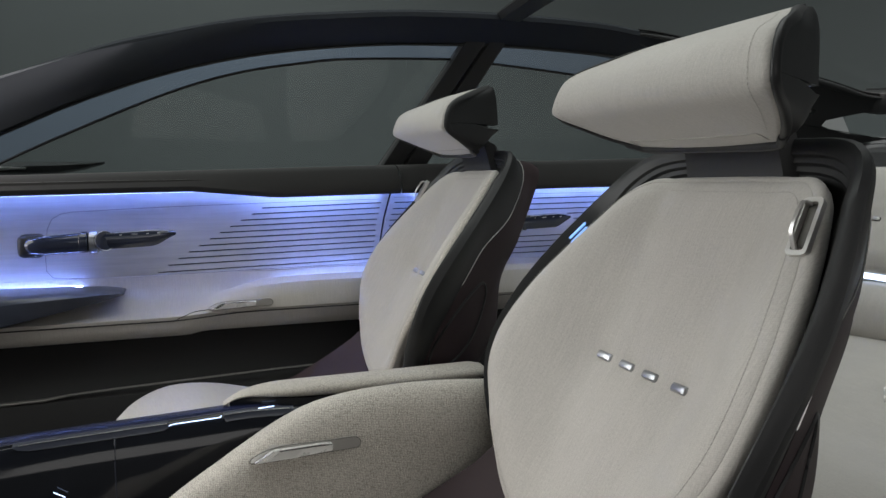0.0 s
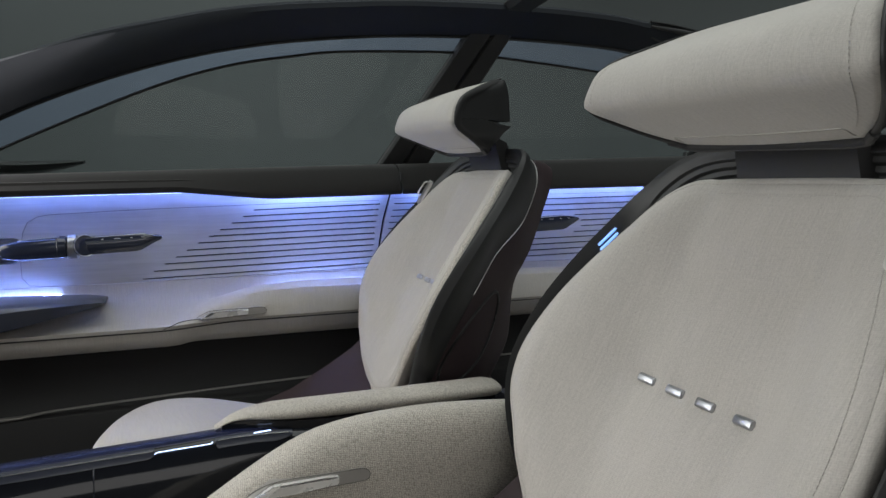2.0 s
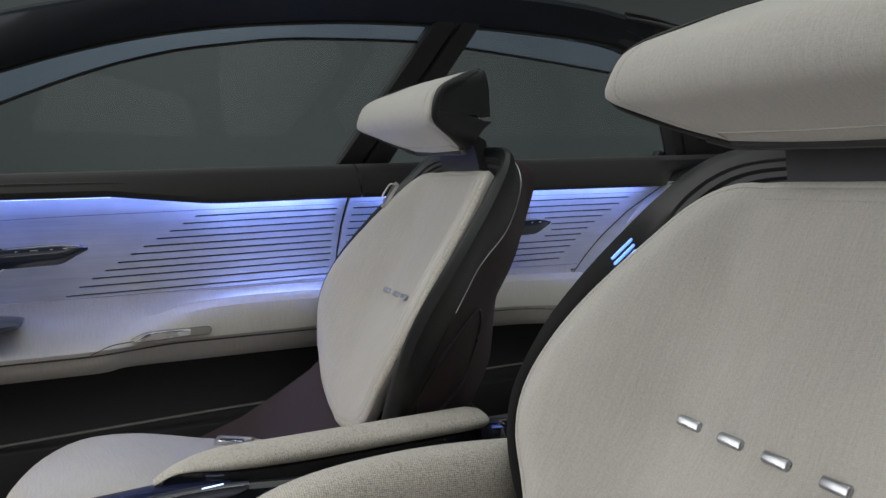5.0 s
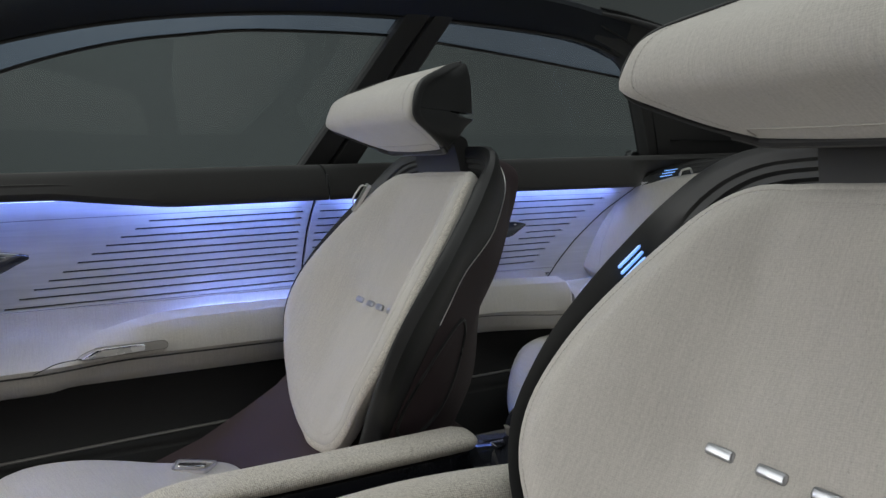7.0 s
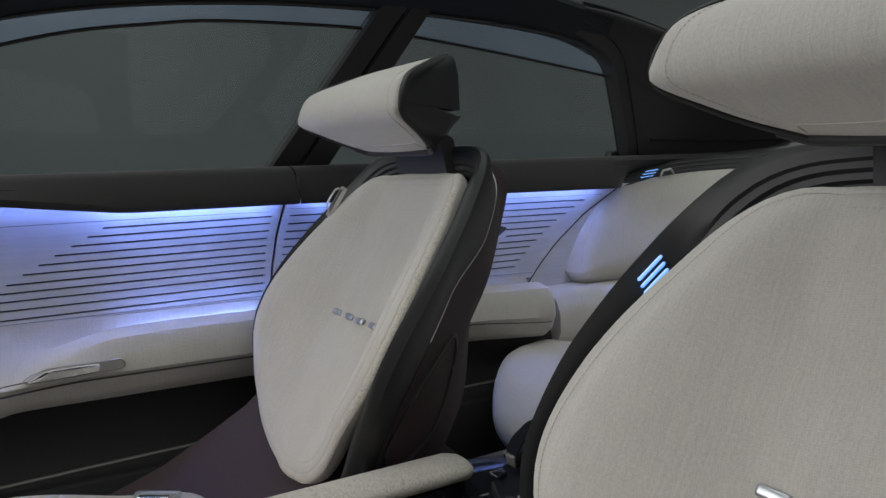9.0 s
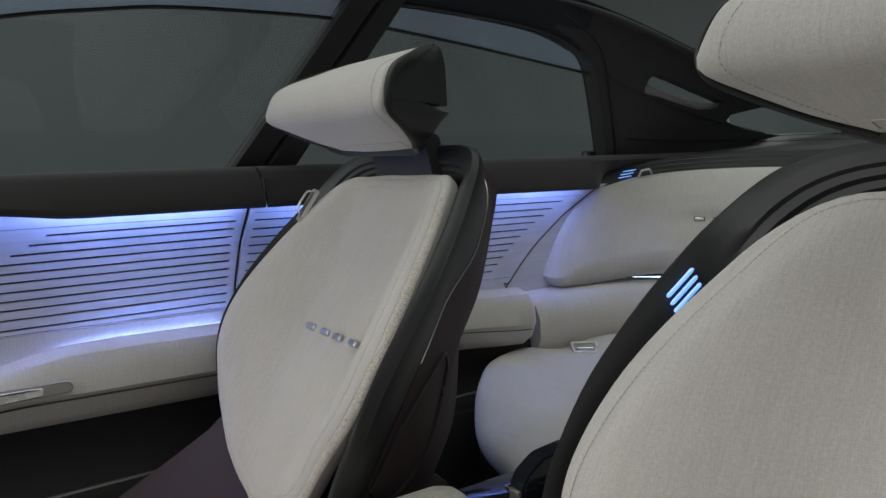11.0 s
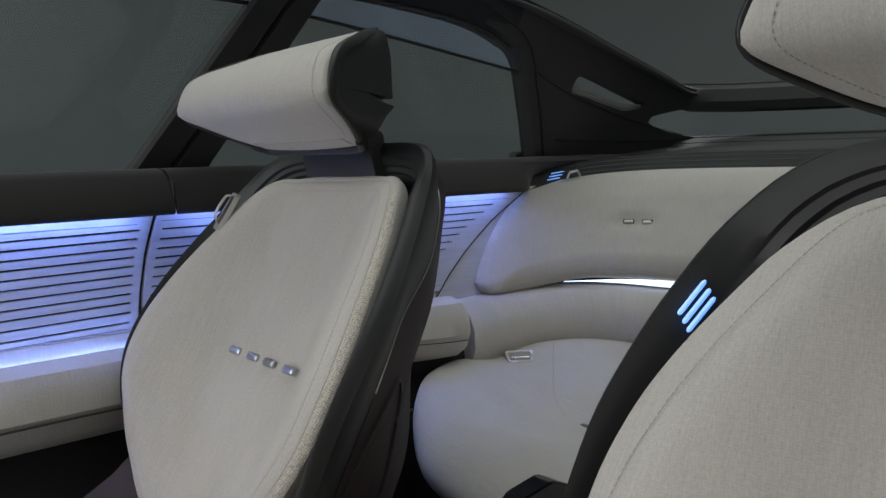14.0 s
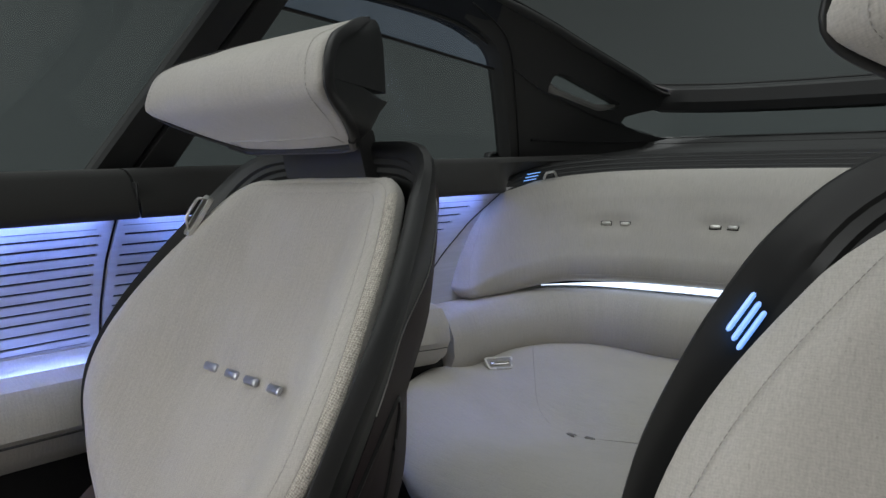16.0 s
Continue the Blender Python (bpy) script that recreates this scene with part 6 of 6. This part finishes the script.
    # seat cushion: plan outline
    half = [(0.70, CAR_Y), (0.695, 1.15), (0.705, 1.28), (0.735, 1.40), (0.80, 1.500), (0.89, 1.588), (1.00, 1.665), (1.10, 1.695), (1.25, 1.71), (1.45, 1.66), (1.56, 1.50), (1.60, 1.3), (1.61, CAR_Y)]
    pts = half + [(x, 2 * CAR_Y - y) for x, y in reversed(half[1:-1])]
    fc = smooth_line([(x, y, 0) for x, y in pts], 110, closed=True)

    def top(x, y):
        z = 0.634 + 0.051 * ease(1.00, 1.32, x) + 0.030 * math.exp(-(((x - 0.84) / 0.14) ** 2))
        side = abs(abs(y - CAR_Y) - 0.37)
        z -= sum(0.016 * math.exp(-(((x - 1.10) / 0.06) ** 2 + ((y - yb) / 0.09) ** 2)) for yb in (1.35, 2 * CAR_Y - 1.35))
        return z - 0.012 * math.exp(-((side / 0.16) ** 2)) * ease(0.8, 1.1, x) + (0.012 + 0.046 * ease(1.20, 1.04, x)) * ease(0.42, 0.68, abs(y - CAR_Y))

    rings, uvs = [], []
    cx, cy = 1.15, CAR_Y
    for k, dz in ((0.80, -0.054), (0.90, -0.053), (0.945, -0.050), (0.975, -0.043), (0.994, -0.034), (1.0, -0.025), (0.996, -0.016), (0.983, -0.008), (0.962, -0.0025), (0.93, 0), (0.86, 0), (0.78, 0), (0.7, 0), (0.62, 0), (0.54, 0), (0.46, 0), (0.36, 0), (0.24, 0), (0.12, 0), (0, 0)):
        rings.append([Vector((cx + (p.x - cx) * k, cy + (p.y - cy) * k, top(cx + (p.x - cx) * k, cy + (p.y - cy) * k) + dz)) for p in fc])
        uvs.append([(cx + (p.x - cx) * k + dz, cy + (p.y - cy) * k + dz) for p in fc])
    bm = loft(rings, cap=(True, False), uv=uvs)
    bmesh.ops.remove_doubles(bm, verts=bm.verts, dist=1e-6)
    cush = part("seat_cushion", bm, WOOL, t, "light grey woven seat cushion")
    for k, dz in ((0.970, -0.0448), (0.959, -0.0482)):
        part("stitching", dashes([Vector((cx + (p.x - cx) * k, cy + (p.y - cy) * k, top(cx + (p.x - cx) * k, cy + (p.y - cy) * k) + dz)) for p in fc], 0.005, 0.003, 0.0008), THREAD, cush)
    track = smooth_line([(1.46, 1.695, 0), (1.335, 1.622, 0), (1.208, 1.525, 0), (1.122, 1.452, 0), (1.100, 1.401, 0), (1.101, 1.373, 0), (1.107, 1.321, 0), (1.106, 1.253, 0), (1.10, 1.1, 0), (1.10, 0.98, 0)], 60)
    part("seam", tube([Vector((p.x, p.y, top(p.x, p.y) + 0.0004)) for p in track], 0.0008, 5), THREAD, cush)
    part("plinth", rounded_box(0.7, 1.3, 0.26, 0.03, Matrix.Translation((1.24, CAR_Y, FLOOR + 0.129))), BLACK, t)
    # metal bars sunk in the backrest, in pairs
    for y in BACK_BARS:
        hit_at, nrm, _, _ = tree.ray_cast(Vector((1.0, y, 0.959)), Vector((1, 0, 0)))
        nrm = nrm if nrm.x < 0 else -nrm
        side = Vector((0, 0, 1)).cross(nrm).normalized()
        m = Matrix.Translation(hit_at) @ Matrix((nrm, side, nrm.cross(side))).transposed().to_4x4()
        bar = part("metal_bar", rounded_box(0.007, 0.022, 0.0082, 0.003, Matrix.Translation(nrm * 0.003) @ m), METAL, back, "small bright metal bar")
        # Thin dark plate paints the shadow round each bar.
        part("bar_shadow", rounded_box(0.0030, 0.026, 0.0118, 0.001, m, 2), SUEDE, bar)
    # two small buttons on the cushion's seam
    for x, y in ((1.100, 1.366), (1.105, 1.331)):
        button = part("button", rounded_box(0.009, 0.018, 0.005, 0.002, Matrix.Translation((x, y, top(x, y) + 0.0005))), DULL, cush, "small dull metal button")
        # Small chrome piece stands in for the shine on the dark button.
        part("button_glint", rounded_box(0.008, 0.003, 0.005, 0.001, Matrix.Translation((x, y - 0.010, top(x, y) + 0.001))), CHROME, button, "bright piece for the button's shine")
    for x, y in ((1.198, 1.609), (1.205, 0.90)):
        e1 = Vector((0.74, -0.66, 0.03)).normalized() if y > CAR_Y else Vector((0.75, 0.62, 0.12)).normalized()
        up = Vector((-0.30, -0.22 if y > CAR_Y else -0.05, 0.92)).normalized()
        up = (up - e1 * up.dot(e1)).normalized()
        turn = Matrix((e1, up.cross(e1), up)).transposed().to_4x4()
        buckle(Matrix.Translation((x, y, top(x, y) + 0.006)) @ turn, cush, 0.060, 0.040, PULL, 0.012)
    # ribbed dark rim round the top, with lit bars and a belt loop
    rings = []
    for place in steps(0.335, total - 0.335, 110):
        s = min(place, total - place)
        p, o = along(place)
        zt, lean = back_top(s), back_lean(s)
        up = lerp_table([(0.335, 0.004), (0.36, 0.022), (0.38, 0.032), (0.42, 0.039), (0.46, 0.042), (0.5, 0.043), (0.6, 0.045), (0.7, 0.045)], s)
        reach = 0.020 + 0.045 * ease(0.34, 0.6, s)
        prof = [(0.0, -0.02)] + [(k / 8 + e, k / 8 + h) for k in range(1, 8) for e, h in ((0.0, 0.05), (0.085, 0.055), (0.09, -0.02))] + [(1.0, 1.0), (1.04, 0.95), (1.06, 0.4), (1.06, -0.5)]
        rings.append([Vector((p.x, p.y, zt - 0.006 + up * h)) + o * (0.052 + 0.014 * ease(0.34, 0.46, s) + lean + reach * e) for e, h in prof])
    rim = part("rim", loft(rings, closed=False), SATIN, t, "dark satin ribbed rim")
    for k in (5, 11, 17):
        part("rib_groove", tube([r[k] for r in rings], 0.0019, 5), BLACK, rim)
    for i in range(3):
        s0 = 0.385 + 0.006 * i
        ends = []
        for s1 in (s0, s0 + 0.026):
            p, o = along(s1)
            ends.append(Vector((p.x, p.y, back_top(s1) + 0.006 + 0.0065 * i)) + o * (0.060 + back_lean(s1) + 0.006 * i))
        part("light_bar", tube(ends, 0.0013, 6), LED_BLUE, rim, "glowing blue marker bar")
    p, o = along(0.425)
    q, _ = along(0.458)
    a, b = Vector((p.x, p.y, back_top(0.425) + 0.001)) + o * 0.096, Vector((q.x, q.y, back_top(0.458) + 0.001)) + o * 0.098
    part("belt_loop", tube([a, a.lerp(b, 0.14) + Vector((0, 0, 0.011)), a.lerp(b, 0.22) + Vector((0, 0, 0.014)), a.lerp(b, 0.78) + Vector((0, 0, 0.014)), a.lerp(b, 0.86) + Vector((0, 0, 0.011)), b], 0.0030, 8), METAL, t, "brushed metal belt loop")
    return t


rear_bench()
